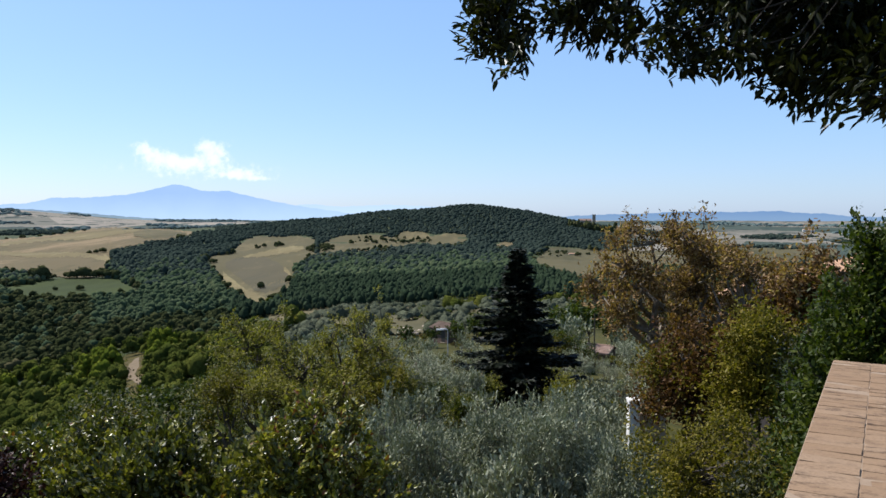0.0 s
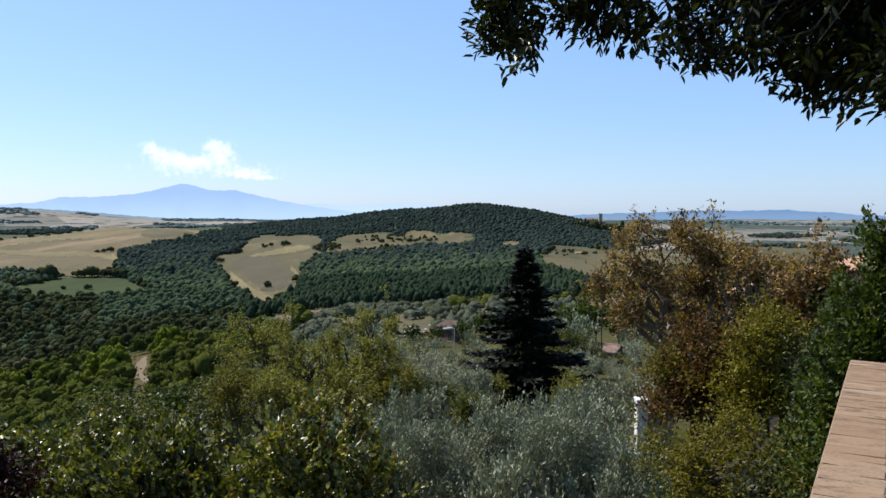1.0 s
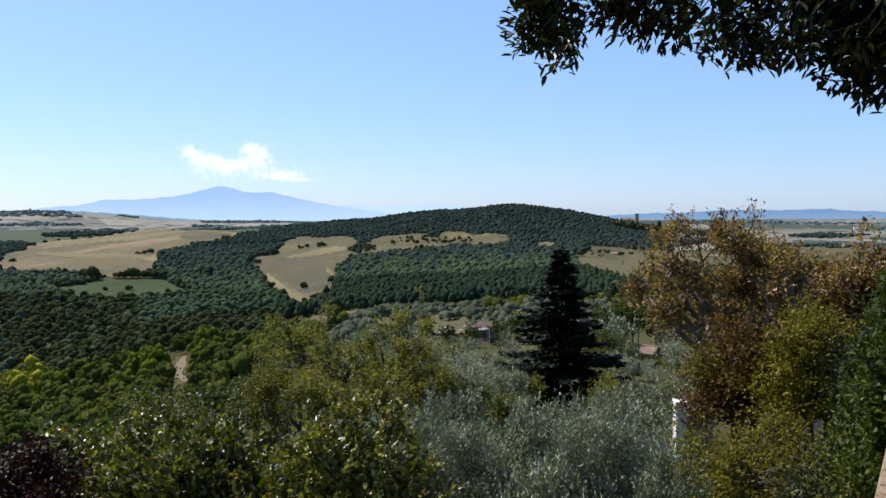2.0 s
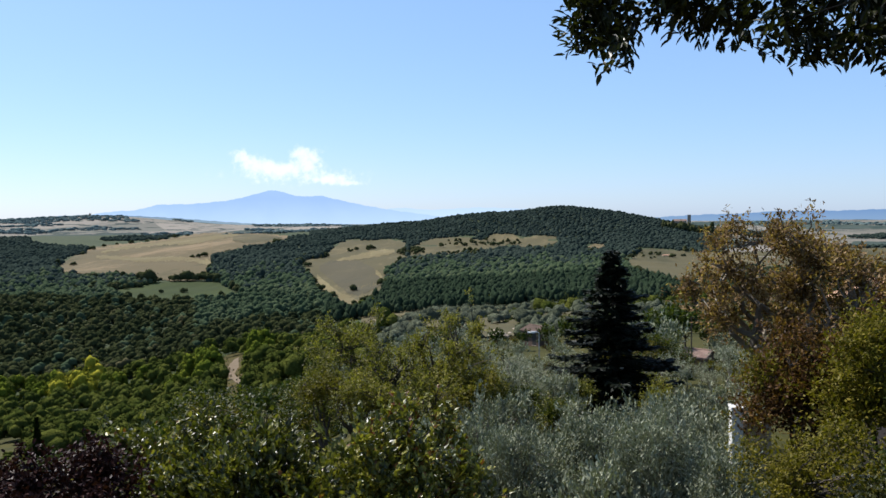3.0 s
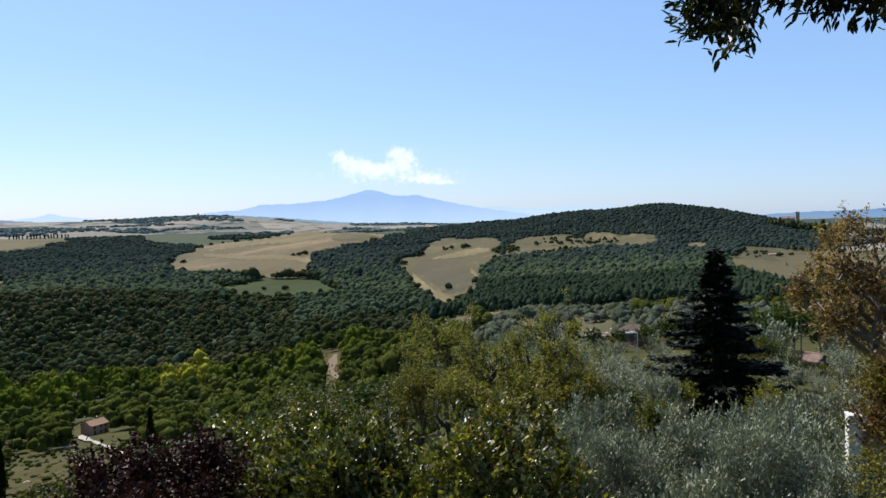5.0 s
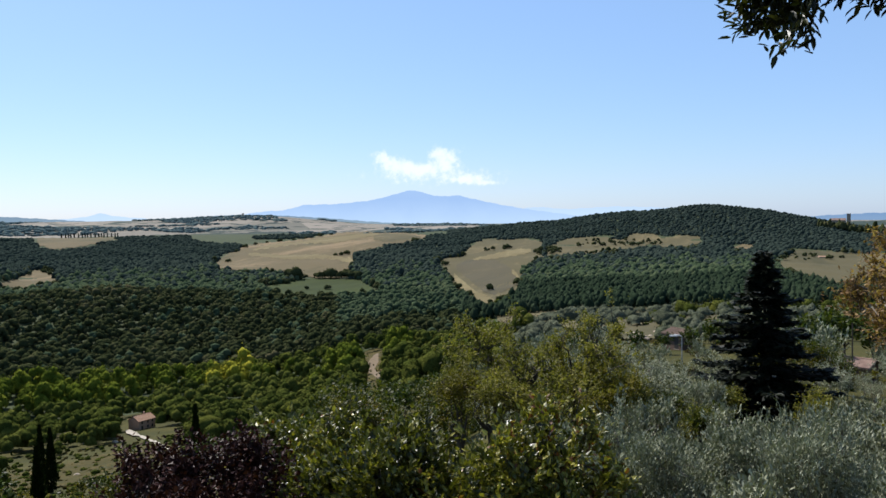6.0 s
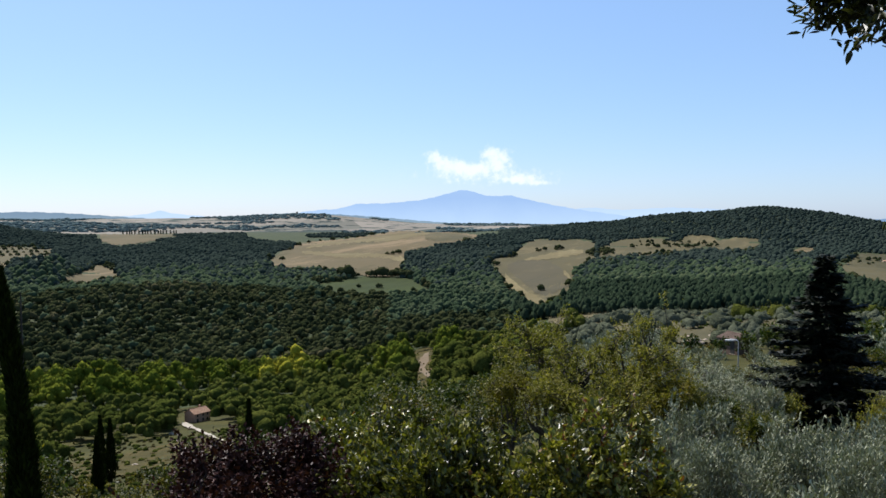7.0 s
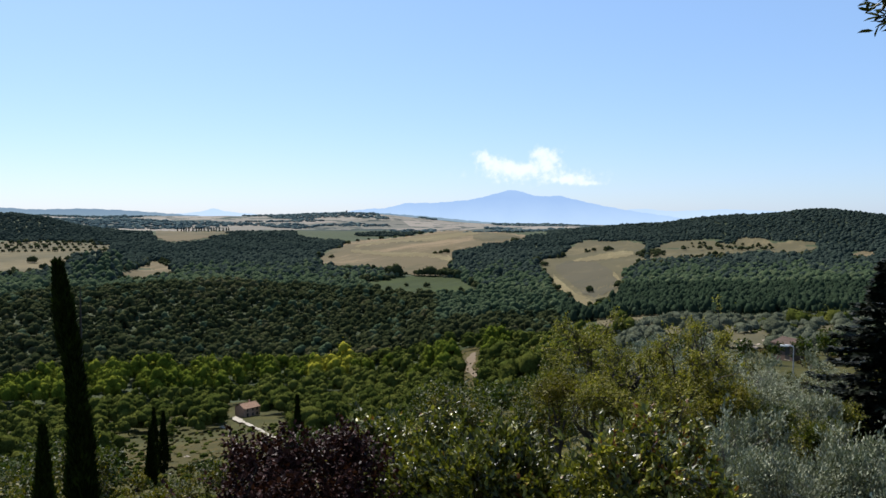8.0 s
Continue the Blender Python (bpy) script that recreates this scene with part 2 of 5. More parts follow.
NEAR_LAND = {8: (-36,) * 8, 14: (-28,) * 8,
             25: (-20, -20, -20, -20.5, -22, -23, -23, -23), 45: (-14.5, -14.5, -14, -14.3, -18, -20, -21, -21),
             80: (-11, -11, -10.8, -11.3, -15.5, -18.3, -19, -19), 150: (-8.6, -8.6, -8.6, -9, -13.5, -16.8, -17.3, -17.3),
             250: (-7, -7, -7.2, -7.6, -12, -15.3, -15.9, -16), 400: (-6.1, -6.1, -6.4, -6.8, -10.4, -13.3, -13.6, -13.6)}
FAR_LAND = {560: (-5.6, -5.6, -6.3, -7.0, -8.8, -10.4, -10.9, -11), 750: (-4.9, -4.9, -5.6, -6.1, -6.7, -7.6, -7.6, -7.6),
            1000: (-4.1, -4.1, -4.3, -4.7, -5.3, -5.3, -4.9, -4.8), 1300: (-3.2, -3.2, -3.1, -3.1, -3.4, -3.5, -3.5, -3.4),
            1700: (-2.4, -2.3, -1.9, -1.9, -1.75, -2.1, -2.1, -2.0), 2200: (-1.7, -1.5, -0.5, -0.35, -1.05, -1.3, -1.2, -1.0),
            3000: (-0.9, -0.9, -0.9, -0.9, -0.55, -0.3, -0.25, -0.1), 3600: (-0.55, -0.55, -0.6, -0.6, -0.45, 0.15, 0.05, 0.05),
            4950: (-0.4,) * 8}
LAND = {**NEAR_LAND, **FAR_LAND}
LAND_R = np.log(np.array(sorted(LAND), float))
LAND_E = np.tan(np.radians(np.array([LAND[k] for k in sorted(LAND)], float)))


def wave(x, y, size):
    return (np.sin(x / size + 1.3 * np.sin(y / size * 0.7 + 0.4)) + np.sin(y / size * 1.1 + 1.7 * np.sin(x / size * 0.6 + 2.1))) * 0.5


def ease(v):
    return v * v * (3 - 2 * v)


def land(x, y):
    """Height of the ground at x, y (arrays)."""
    x, y = np.asarray(x, float), np.asarray(y, float)
    r = np.maximum(np.hypot(x, y), 3.0)
    az = np.degrees(np.arctan2(-x, y))
    a = np.clip((az - BEARINGS[0]) / 12.0, 0, 6.9999)
    i = a.astype(int)
    u = ease(a - i)
    lr = np.clip(np.log(r), LAND_R[0], LAND_R[-1] - 1e-6)
    j = np.clip(np.searchsorted(LAND_R, lr, side='right') - 1, 0, len(LAND_R) - 2)
    v = (lr - LAND_R[j]) / (LAND_R[j + 1] - LAND_R[j])
    e = (LAND_E[j, i] * (1 - u) + LAND_E[j, i + 1] * u) * (1 - v) + (LAND_E[j + 1, i] * (1 - u) + LAND_E[j + 1, i + 1] * u) * v
    z = EYE + np.maximum(r, 8.0) * e
    # the wooded hill and its shoulders
    for haz, hr, h, wa, wr in ((-1.8, 2150, 44, 4.2, 330), (4.2, 2150, 16, 2.6, 300), (-6.5, 2150, 12, 3.0, 260), (52.0, 2250, 40, 3.6, 260), (30.0, 3500, 14, 5.0, 300)):
        z = z + h * np.exp(-((az - haz) / wa) ** 2 - ((r - hr) / wr) ** 2)
    # a spur of oak wood before the valley, and the knob behind it
    crest = np.interp(az, (27.0, 31.0, 35.0, 39.0, 43.0, 47.0, 52.0, 58.0), (0.0, 5.0, 13.0, 21.0, 22.0, 17.0, 15.0, 15.0))
    z = z + crest * np.exp(-((r - 850 + 3.0 * (az - 40)) / 115) ** 2)
    z = z + 34 * np.exp(-((az - 46.9) / 1.5) ** 2 - ((r - 1200) / 75) ** 2)
    return z + wave(x, y, 23.0) * np.clip(r / 400, 0, 1) * 1.2 + wave(y, x, 140.0) * np.clip((r - 300) / 900, 0, 1) * 3.0


def spot(az, r):
    """The place on the ground at a bearing (degrees to the left) and distance."""
    x, y = -r * math.sin(radians(az)), r * math.cos(radians(az))
    return x, y, float(land(x, y))


PROBE_R = np.exp(np.linspace(math.log(20), math.log(4500), 700))


def reach(az, el):
    """Distance at which the ground lies that far below the eye's level, on a bearing."""
    x, y = -PROBE_R * math.sin(radians(az)), PROBE_R * math.cos(radians(az))
    e = np.maximum.accumulate(np.degrees(np.arctan2(land(x, y) - EYE, PROBE_R)))
    return float(np.interp(el, e + np.arange(len(e)) * 1e-9, PROBE_R))


# ---- meshes ----
def mesh_of(name, verts, faces, mats, index=None, smooth=False):
    """A mesh from arrays; faces: an (n, 3) or (n, 4) array, or a list of such."""
    me = bpy.data.meshes.new(name)
    groups = [np.asarray(f, int) for f in (faces if isinstance(faces, list) and np.ndim(faces[0]) == 2 else [faces]) if len(f)]
    verts = np.asarray(verts, float)
    me.vertices.add(len(verts))
    me.vertices.foreach_set("co", verts.ravel())
    flat = np.concatenate([g.ravel() for g in groups])
    sizes = np.concatenate([np.full(len(g), g.shape[1]) for g in groups])
    me.loops.add(len(flat))
    me.loops.foreach_set("vertex_index", flat.astype(np.int32))
    me.polygons.add(len(sizes))
    me.polygons.foreach_set("loop_start", np.concatenate([[0], np.cumsum(sizes)[:-1]]).astype(np.int32))
    for m in (mats if isinstance(mats, (list, tuple)) else [mats]):
        me.materials.append(m)
    if index is not None:
        me.polygons.foreach_set("material_index", np.asarray(index, np.int32))
    me.polygons.foreach_set("use_smooth", np.full(len(sizes), smooth))
    me.update(calc_edges=True)
    me.validate()
    return me


def part(name, me, parent, label=""):
    ob = new(name, me)
    ob.parent = parent
    return tagged(ob, label)


def thing(name, m, label, category, group=""):
    ob = new(name)
    ob.matrix_basis = m
    return tagged(ob, label, category, group)


class Bag:
    """Gathers pieces of one mesh."""
    def __init__(self):
        self.v, self.f, self.n = [], [], 0

    def add(self, v, f):
        self.v.append(np.asarray(v, float))
        self.f.append(np.asarray(f, int) + self.n)
        self.n += len(v)

    def box(self, c, s, turn=0.0, tilt=None):
        x, y, z = (0.5 * k for k in s)
        v = np.array([(i * x, j * y, k * z) for k in (-1, 1) for j in (-1, 1) for i in (-1, 1)])
        if tilt is not None:
            v = v @ np.array(tilt.to_3x3()).T
        ca, sa = math.cos(turn), math.sin(turn)
        v = v @ np.array([[ca, sa, 0], [-sa, ca, 0], [0, 0, 1]]) + np.array(c)
        self.add(v, [(0, 2, 3, 1), (4, 5, 7, 6), (0, 1, 5, 4), (2, 6, 7, 3), (0, 4, 6, 2), (1, 3, 7, 5)])

    def tube(self, pts, radii, sides=6):
        pts, radii = np.asarray(pts, float), np.asarray(radii, float)
        d = np.gradient(pts, axis=0)
        d /= np.linalg.norm(d, axis=1, keepdims=True) + 1e-9
        ref = np.where(np.abs(d[:, 2:3]) > 0.9, np.array([[1.0, 0, 0]]), np.array([[0, 0, 1.0]]))
        s = np.cross(d, ref)
        s /= np.linalg.norm(s, axis=1, keepdims=True) + 1e-9
        t = np.cross(d, s)
        a = np.arange(sides) * 2 * math.pi / sides
        v = pts[:, None] + radii[:, None, None] * (np.cos(a)[None, :, None] * s[:, None] + np.sin(a)[None, :, None] * t[:, None])
        k = np.arange(len(pts) - 1)[:, None] * sides
        i = np.arange(sides)[None]
        q = np.stack([k + i, k + (i + 1) % sides, k + sides + (i + 1) % sides, k + sides + i], -1).reshape(-1, 4)
        self.add(v.reshape(-1, 3), q)

    def mesh(self, name, mats, smooth=False):
        tri = [f for f in self.f if f.shape[1] == 3]
        quad = [f for f in self.f if f.shape[1] == 4]
        return mesh_of(name, np.concatenate(self.v), [np.concatenate(g) for g in (tri, quad) if g], mats, smooth=smooth)


def unit(v):
    return v / (np.linalg.norm(v, axis=-1, keepdims=True) + 1e-9)


def leaf_arrays(p, d, up, length, width, near):
    """One leaf at each point p along d. near: a folded six-cornered blade, else a plain lozenge."""
    n = len(p)
    s = unit(np.cross(d, up))
    w = np.cross(s, d)
    length, width = np.broadcast_to(length, n)[:, None], np.broadcast_to(width, n)[:, None]
    if near:
        a = [p, p + .3 * length * d + .5 * width * s + .12 * width * w, p + .68 * length * d + .42 * width * s + .1 * width * w, p + length * d - .08 * length * w,
             p + .68 * length * d - .42 * width * s + .1 * width * w, p + .3 * length * d - .5 * width * s + .12 * width * w]
        v = np.stack(a, 1).reshape(-1, 3)
        k = np.arange(n)[:, None] * 6
        return v, np.concatenate([k + np.array([[0, 1, 2, 3]]), k + np.array([[0, 3, 4, 5]])])
    v = np.stack([p, p + .5 * length * d + .5 * width * s, p + length * d, p + .5 * length * d - .5 * width * s], 1).reshape(-1, 3)
    return v, np.arange(n)[:, None] * 4 + np.array([[0, 1, 2, 3]])


def rand_dirs(rng, n):
    return unit(rng.normal(size=(n, 3)))


def bent(a, b, rng, sag=0.15, steps=5):
    """A crooked limb from a to b."""
    a, b = np.asarray(a, float), np.asarray(b, float)
    t = np.linspace(0, 1, steps)[:, None]
    c = a * 0.45 + b * 0.55 + np.array([0, 0, sag * np.linalg.norm(b - a)])
    p = (1 - t) ** 2 * a + 2 * t * (1 - t) * c + t * t * b
    p[1:-1] += rng.normal(size=(steps - 2, 3)) * 0.06 * np.linalg.norm(b - a)
    return p


def tree_meshes(name, seed, height, radii, clumps, clump_r, per, leaf, mats, near=False, trunk_r=0.12, limbs=6, twigs=True, shell=0.45, droop=0.0, upward=0.3, low=-0.75, fork=0.45, cone=0.0, shoot=1.0, lobes=0, whips=0, stray=None, tight=0.58):
    """Trunk and crown of a broadleaf tree on the origin; height is that of the crown's middle."""
    rng = np.random.default_rng(seed)
    dirs = rand_dirs(rng, clumps * 3)
    dirs = dirs[dirs[:, 2] > low][:clumps]
    lump = 0.82 + 0.26 * np.sin(dirs[:, 0] * 3.1 + seed) * np.sin(dirs[:, 1] * 2.7 + seed * 2) + rng.normal(size=len(dirs)) * 0.09
    centre = dirs * (rng.random(len(dirs)) ** shell * lump)[:, None] * np.array(radii) + np.array([0, 0, height])
    centre[:, :2] *= (1 - cone * np.clip((centre[:, 2:3] - height) / radii[2] * 0.5 + 0.5, 0, 1))
    if lobes:
        # foliage gathered into boughs with gaps between
        pick = np.random.default_rng(seed + 999).permutation(len(centre))[:lobes]
        hub = centre[pick][np.linalg.norm(centre[:, None] - centre[pick][None], axis=2).argmin(1)]
        centre = hub + (centre - hub) * tight
    # wood
    bag = Bag()
    top = np.array([rng.normal() * 0.1, rng.normal() * 0.1, height * fork])
    bag.tube(bent((0, 0, -0.3), top, rng, 0.0), np.linspace(trunk_r * 1.25, trunk_r * 0.8, 5), 7)
    mains, ends = [], centre[rng.permutation(len(centre))[:limbs]]
    for n_, e in enumerate(ends):
        if n_ < 4:
            start_, thick = top, trunk_r * 0.62
        else:
            src = mains[int(rng.integers(0, 4))]
            start_, thick = src[int(rng.integers(2, 4))], trunk_r * 0.34
        pth = bent(start_, e, rng, 0.12, 6)
        bag.tube(pth, np.linspace(thick, trunk_r * 0.08, 6), 5)
        mains.append(pth)
    nodes = np.concatenate(mains)
    for c in centre:
        k = np.argmin(np.linalg.norm(nodes - c, axis=1) + 0.15 * rng.random(len(nodes)))
        if twigs and np.linalg.norm(nodes[k] - c) > 0.15:
            bag.tube(bent(nodes[k], c, rng, 0.08, 4), np.linspace(trunk_r * 0.16, trunk_r * 0.035, 4), 3)
    # long young shoots standing out of the crown's top
    wp, wd = [], []
    high = centre[np.argsort(-(centre[:, 2] + 0.3 * np.linalg.norm(centre[:, :2], axis=1)))[:max(4, len(centre) // 3)]]
    for k in range(whips):
        a_ = high[int(rng.integers(len(high)))]
        d_ = unit(np.array([rng.normal() * 0.45, rng.normal() * 0.45, 1.0]))
        ln = rng.uniform(0.5, 1.0) * clump_r * 2.3
        pts = bent(a_, a_ + d_ * ln, rng, 0.0, 5)
        bag.tube(pts, np.linspace(trunk_r * 0.1, trunk_r * 0.03, 5), 3)
        m_ = int(ln / leaf[0] * 5.5)
        tt = rng.uniform(0.1, 1.0, m_)
        wp.append(np.stack([np.interp(tt, np.linspace(0, 1, 5), pts[:, i]) for i in range(3)], -1))
        wd.append(unit(rand_dirs(rng, m_) + d_ * 0.5))
    wood = bag.mesh(name + "_wood", mats[0])
    # leaves along short shoots that leave each twig's end
    shoots = max(1, int(per / 11 / shoot))
    mid = np.repeat(np.arange(len(centre)), shoots)
    sb = centre[mid] + rng.normal(size=(len(mid), 3)) * clump_r * 0.5
    out = unit(sb - np.array([0, 0, height - radii[2] * 0.4]))
    sd = unit(rand_dirs(rng, len(mid)) * 0.7 + out * 0.55 + np.array([0, 0, upward - droop]))
    pick = rng.integers(0, len(mid), clumps * per)
    who = mid[pick]
    p = sb[pick] + sd[pick] * (rng.uniform(-0.5, 1.0, (len(pick), 1)) * clump_r * 0.95 * shoot) + rng.normal(size=(len(pick), 3)) * clump_r * 0.1
    d = unit(rand_dirs(rng, len(p)) * (stray if stray is not None else 0.75 if shoot == 1 else 0.55) + sd[pick] * 0.6 * shoot)
    if whips:
        p, d = np.concatenate([p, *wp]), np.concatenate([d, *wd])
        who = np.concatenate([who, rng.integers(0, len(centre), len(p) - len(who))])
    up = unit(rand_dirs(rng, len(p)) * 0.6 + np.array([0, 0, 1.0]))
    size = rng.uniform(0.7, 1.25, len(p))
    v, f = leaf_arrays(p, d, up, leaf[0] * size, leaf[1] * size, near)
    idx = None
    crown_mats = mats[1:]
    if len(crown_mats) > 1:
        idx = np.repeat(((np.sin(centre[who] * 1.7 + seed).sum(1) + rng.normal(size=len(who)) * 0.5) > 0.6).astype(int), 1)
        idx = np.tile(idx, 2) if near else idx
    crown = mesh_of(name + "_crown", v, f, crown_mats, idx)
    return wood, crown


def tree(name, meshes, m, label, category="tree", group=""):
    ob = thing(name, m, label, category, group)
    part("trunk", meshes[0], ob)
    part("crown", meshes[1], ob)
    return ob


# ---- ground ----
def build_ground():
    az = np.concatenate([np.arange(-180, -44, 4.0), np.arange(-44, 66, 0.42), np.arange(66, 180, 4.0)])
    rr = np.concatenate([[0.01], np.exp(np.linspace(math.log(3), math.log(4900), 170))])
    A, R = np.meshgrid(np.radians(az), rr)
    x, y = -R * np.sin(A), R * np.cos(A)
    z = land(x, y)
    n, k = len(az), len(rr)
    i, j = np.meshgrid(np.arange(n), np.arange(k - 1))
    q = np.stack([j * n + i, j * n + (i + 1) % n, (j + 1) * n + (i + 1) % n, (j + 1) * n + i], -1).reshape(-1, 4)
    rad = rr[j].ravel()
    idx = np.where((rad > 2350) | ((rad > 1330) & (az[i].ravel() < -13)), 2, np.where(rad > 430, 1, 0))
    me = mesh_of("ground", np.stack([x, y, z], -1).reshape(-1, 3), q[:, ::-1], [M_GROUND, M_FLOOR, M_FARM], idx, True)
    tagged(new("ground", me), "dry grassy hillside falling to a wooded valley and farmland", "ground", kind="structure")


build_ground()

# fields: rows of bearing, lower and upper edge (degrees against the eye's level)
FIELDS = [
    ("stubble_field", M_STUBBLE, "large pale tan stubble field on a low rise", [(32.4, -3.3, -3.0), (31.9, -3.4, -2.5), (30.6, -3.5, -1.85), (29.6, -3.52, -1.6), (27.2, -3.85, -1.5), (25.8, -4.15, -1.28), (24.0, -4.2, -.98), (23.1, -4.05, -.93), (22.8, -2.4, -.9), (20.1, -1.85, -.92), (19.0, -1.66, -1.05), (17.4, -1.35, -1.25)]),
    ("green_field", M_GREEN, "small flat green meadow among trees", [(29.2, -4.85, -4.7), (28.0, -5.25, -4.45), (26.5, -5.38, -4.23), (24.6, -5.45, -4.23), (22.5, -5.4, -4.35), (21.1, -5.3, -5.2)]),
    ("dry_field", M_DRY, "grey-tan dry field sloping between two woods", [(16.6, -3.05, -2.9), (15.6, -5.05, -2.76), (15.0, -5.46, -2.69), (14.0, -6.2, -1.8), (13.4, -6.5, -1.6), (12.6, -6.5, -1.57), (11.6, -5.8, -1.58), (11.0, -5.1, -1.58), (10.4, -3.45, -1.54), (9.1, -2.85, -1.84)]),
    ("dry_field", M_DRY, "tan clearing below the wooded hill", [(9.0, -2.8, -2.3), (8.1, -2.85, -1.84), (6.8, -2.73, -1.45), (5.0, -2.58, -1.46), (3.5, -2.46, -1.67), (2.9, -2.3, -1.24), (1.6, -2.0, -1.21), (.8, -2.19, -1.6), (-.3, -2.26, -1.41), (-1.7, -1.95, -1.49)]),
    ("dry_field", M_STUBBLE, "small pale clearing high in the wood", [(-3.5, -2.52, -2.3), (-4.3, -2.45, -2.05), (-5.1, -2.2, -2.05)]),
    ("stubble_field", M_DRY, "olive-tan field beside a ruined farmyard", [(-6.6, -3.66, -3.34), (-7.8, -3.86, -2.36), (-8.8, -4.25, -2.43), (-10.4, -4.63, -2.54), (-12.0, -4.5, -2.6), (-14.3, -3.8, -2.58), (-20.2, -3.65, -2.31), (-26.5, -3.0, -2.24)]),
    ("dry_field", M_STUBBLE, "little tan field at the edge of the oak wood", [(45.7, -3.95, -3.8), (44.6, -4.1, -3.42), (43.7, -4.12, -3.05), (42.4, -3.84, -3.3)]),
    ("dry_field", M_DRY, "dry field under and below rows of orchard trees", [(59.0, -3.7, -1.6), (52.8, -3.62, -1.62), (51.4, -3.59, -1.62), (49.4, -3.3, -1.66), (48.6, -2.5, -1.7), (46.4, -2.35, -1.9)]),
    ("stubble_field", M_STUBBLE, "narrow pale field in front of a row of cypresses", [(43.6, -1.36, -.98), (42.6, -1.75, -.98), (41.2, -1.6, -1.0), (38.7, -1.18, -1.02)]),
]
MEADOWS = [
    ("meadow", M_GROUND, "", [(46.5, -16.9, -15.6), (42.0, -17.2, -15.2), (38.0, -16.8, -14.7), (35.5, -15.6, -14.6)]),
]


def build_field(name, mat, label, rows, lift=0.0):
    a = np.array(rows)
    cols = np.arange(a[:, 0].min(), a[:, 0].max() + 0.01, 0.12)
    order = np.argsort(a[:, 0])
    lo, hi = np.interp(cols, a[order, 0], a[order, 1]), np.interp(cols, a[order, 0], a[order, 2])
    # ragged edges
    fray = 0.035 * np.sin(cols * 9.1 + lo[0]) + 0.03 * np.sin(cols * 23.0 + 1.7) + 0.02 * np.sin(cols * 51.0)
    mid_ = (lo + hi) / 2
    lo, hi = np.minimum(lo + fray, mid_), np.maximum(hi + 0.8 * np.roll(fray, 7), mid_)
    verts, steps = [], 26
    for c, e0, e1 in zip(cols, lo, hi):
        r = np.linspace(reach(c, e0), max(reach(c, e1), reach(c, e0) + 2), steps)
        x, y = -r * math.sin(radians(c)), r * math.cos(radians(c))
        verts.append(np.stack([x, y, land(x, y) + 0.35 + lift + r * 0.0004], -1))
    n = len(cols)
    i, j = np.meshgrid(np.arange(n - 1), np.arange(steps - 1), indexing="ij")
    q = np.stack([i * steps + j, (i + 1) * steps + j, (i + 1) * steps + j + 1, i * steps + j + 1], -1).reshape(-1, 4)
    tagged(new(name, mesh_of(name, np.concatenate(verts), q[:, ::-1], mat, smooth=True)), label, "field", kind="structure")


for row in FIELDS:
    build_field(*row)
# swathes of other growth lying on the fields
build_field("field_swathe", M_PLOUGH, "grey-brown bare ground in the middle of a dry field", [(15.5, -3.73, -3.49), (14.6, -4.42, -3.05), (13.4, -5.44, -3.05), (12.6, -5.64, -3.07), (11.5, -5.1, -3.65), (10.9, -4.85, -4.3), (10.6, -4.6, -4.45)], 0.25)
build_field("field_swathe", M_STRAW, "pale straw strip across a dry field", [(14.3, -3.1, -3.0), (13.0, -3.05, -2.7), (11.7, -2.87, -2.4), (10.5, -2.7, -2.3), (10.0, -2.6, -2.35)], 0.5)
build_field("field_swathe", M_STRAW, "straw-coloured foot of a dry field beside a wood", [(15.6, -4.95, -4.0), (15.2, -5.3, -4.35), (14.5, -5.85, -4.95), (14.0, -6.15, -5.38), (13.2, -6.45, -5.65), (12.7, -6.45, -5.95)], 0.5)
build_field("field_swathe", M_STRAW, "bright straw band along a stubble slope", [(30.2, -2.5, -2.3), (27.7, -2.8, -2.48), (25.3, -2.82, -2.53), (23.9, -2.95, -2.65), (23.1, -3.2, -2.9)], 0.4)
build_field("field_swathe", M_STRAW, "pale mown band high on a stubble slope", [(29.9, -2.15, -2.02), (28.5, -1.93, -1.7), (26.9, -1.8, -1.6), (25.9, -1.72, -1.45), (24.0, -1.66, -1.15), (22.0, -1.35, -1.0), (21.0, -1.2, -1.0)], 0.4)
build_field("field_swathe", M_DRY, "olive-tan upper corner of a stubble field", [(21.4, -1.5, -1.25), (20.4, -1.66, -1.05), (18.9, -1.56, -1.2), (18.0, -1.42, -1.3)], 0.6)


def in_fields(x, y, fields=None, grow=0.0):
    az = np.degrees(np.arctan2(-x, y))
    el = np.degrees(np.arctan2(land(x, y) - EYE, np.hypot(x, y)))
    el, az = el + 0.13 * wave(x, y, 21.0), az + 0.22 * wave(y, x, 33.0)
    hit = np.zeros(len(az), bool)
    ahead = np.degrees(4.0 / np.hypot(x, y)) if fields is None else 0.0
    for _, _, _, rows in (fields or FIELDS):
        a = np.array(rows)
        o = np.argsort(a[:, 0])
        inside = (az > a[:, 0].min()) & (az < a[:, 0].max())
        hit |= inside & (el > np.interp(az, a[o, 0], a[o, 1]) - grow - ahead) & (el < np.interp(az, a[o, 0], a[o, 2]) + grow)
    return hit


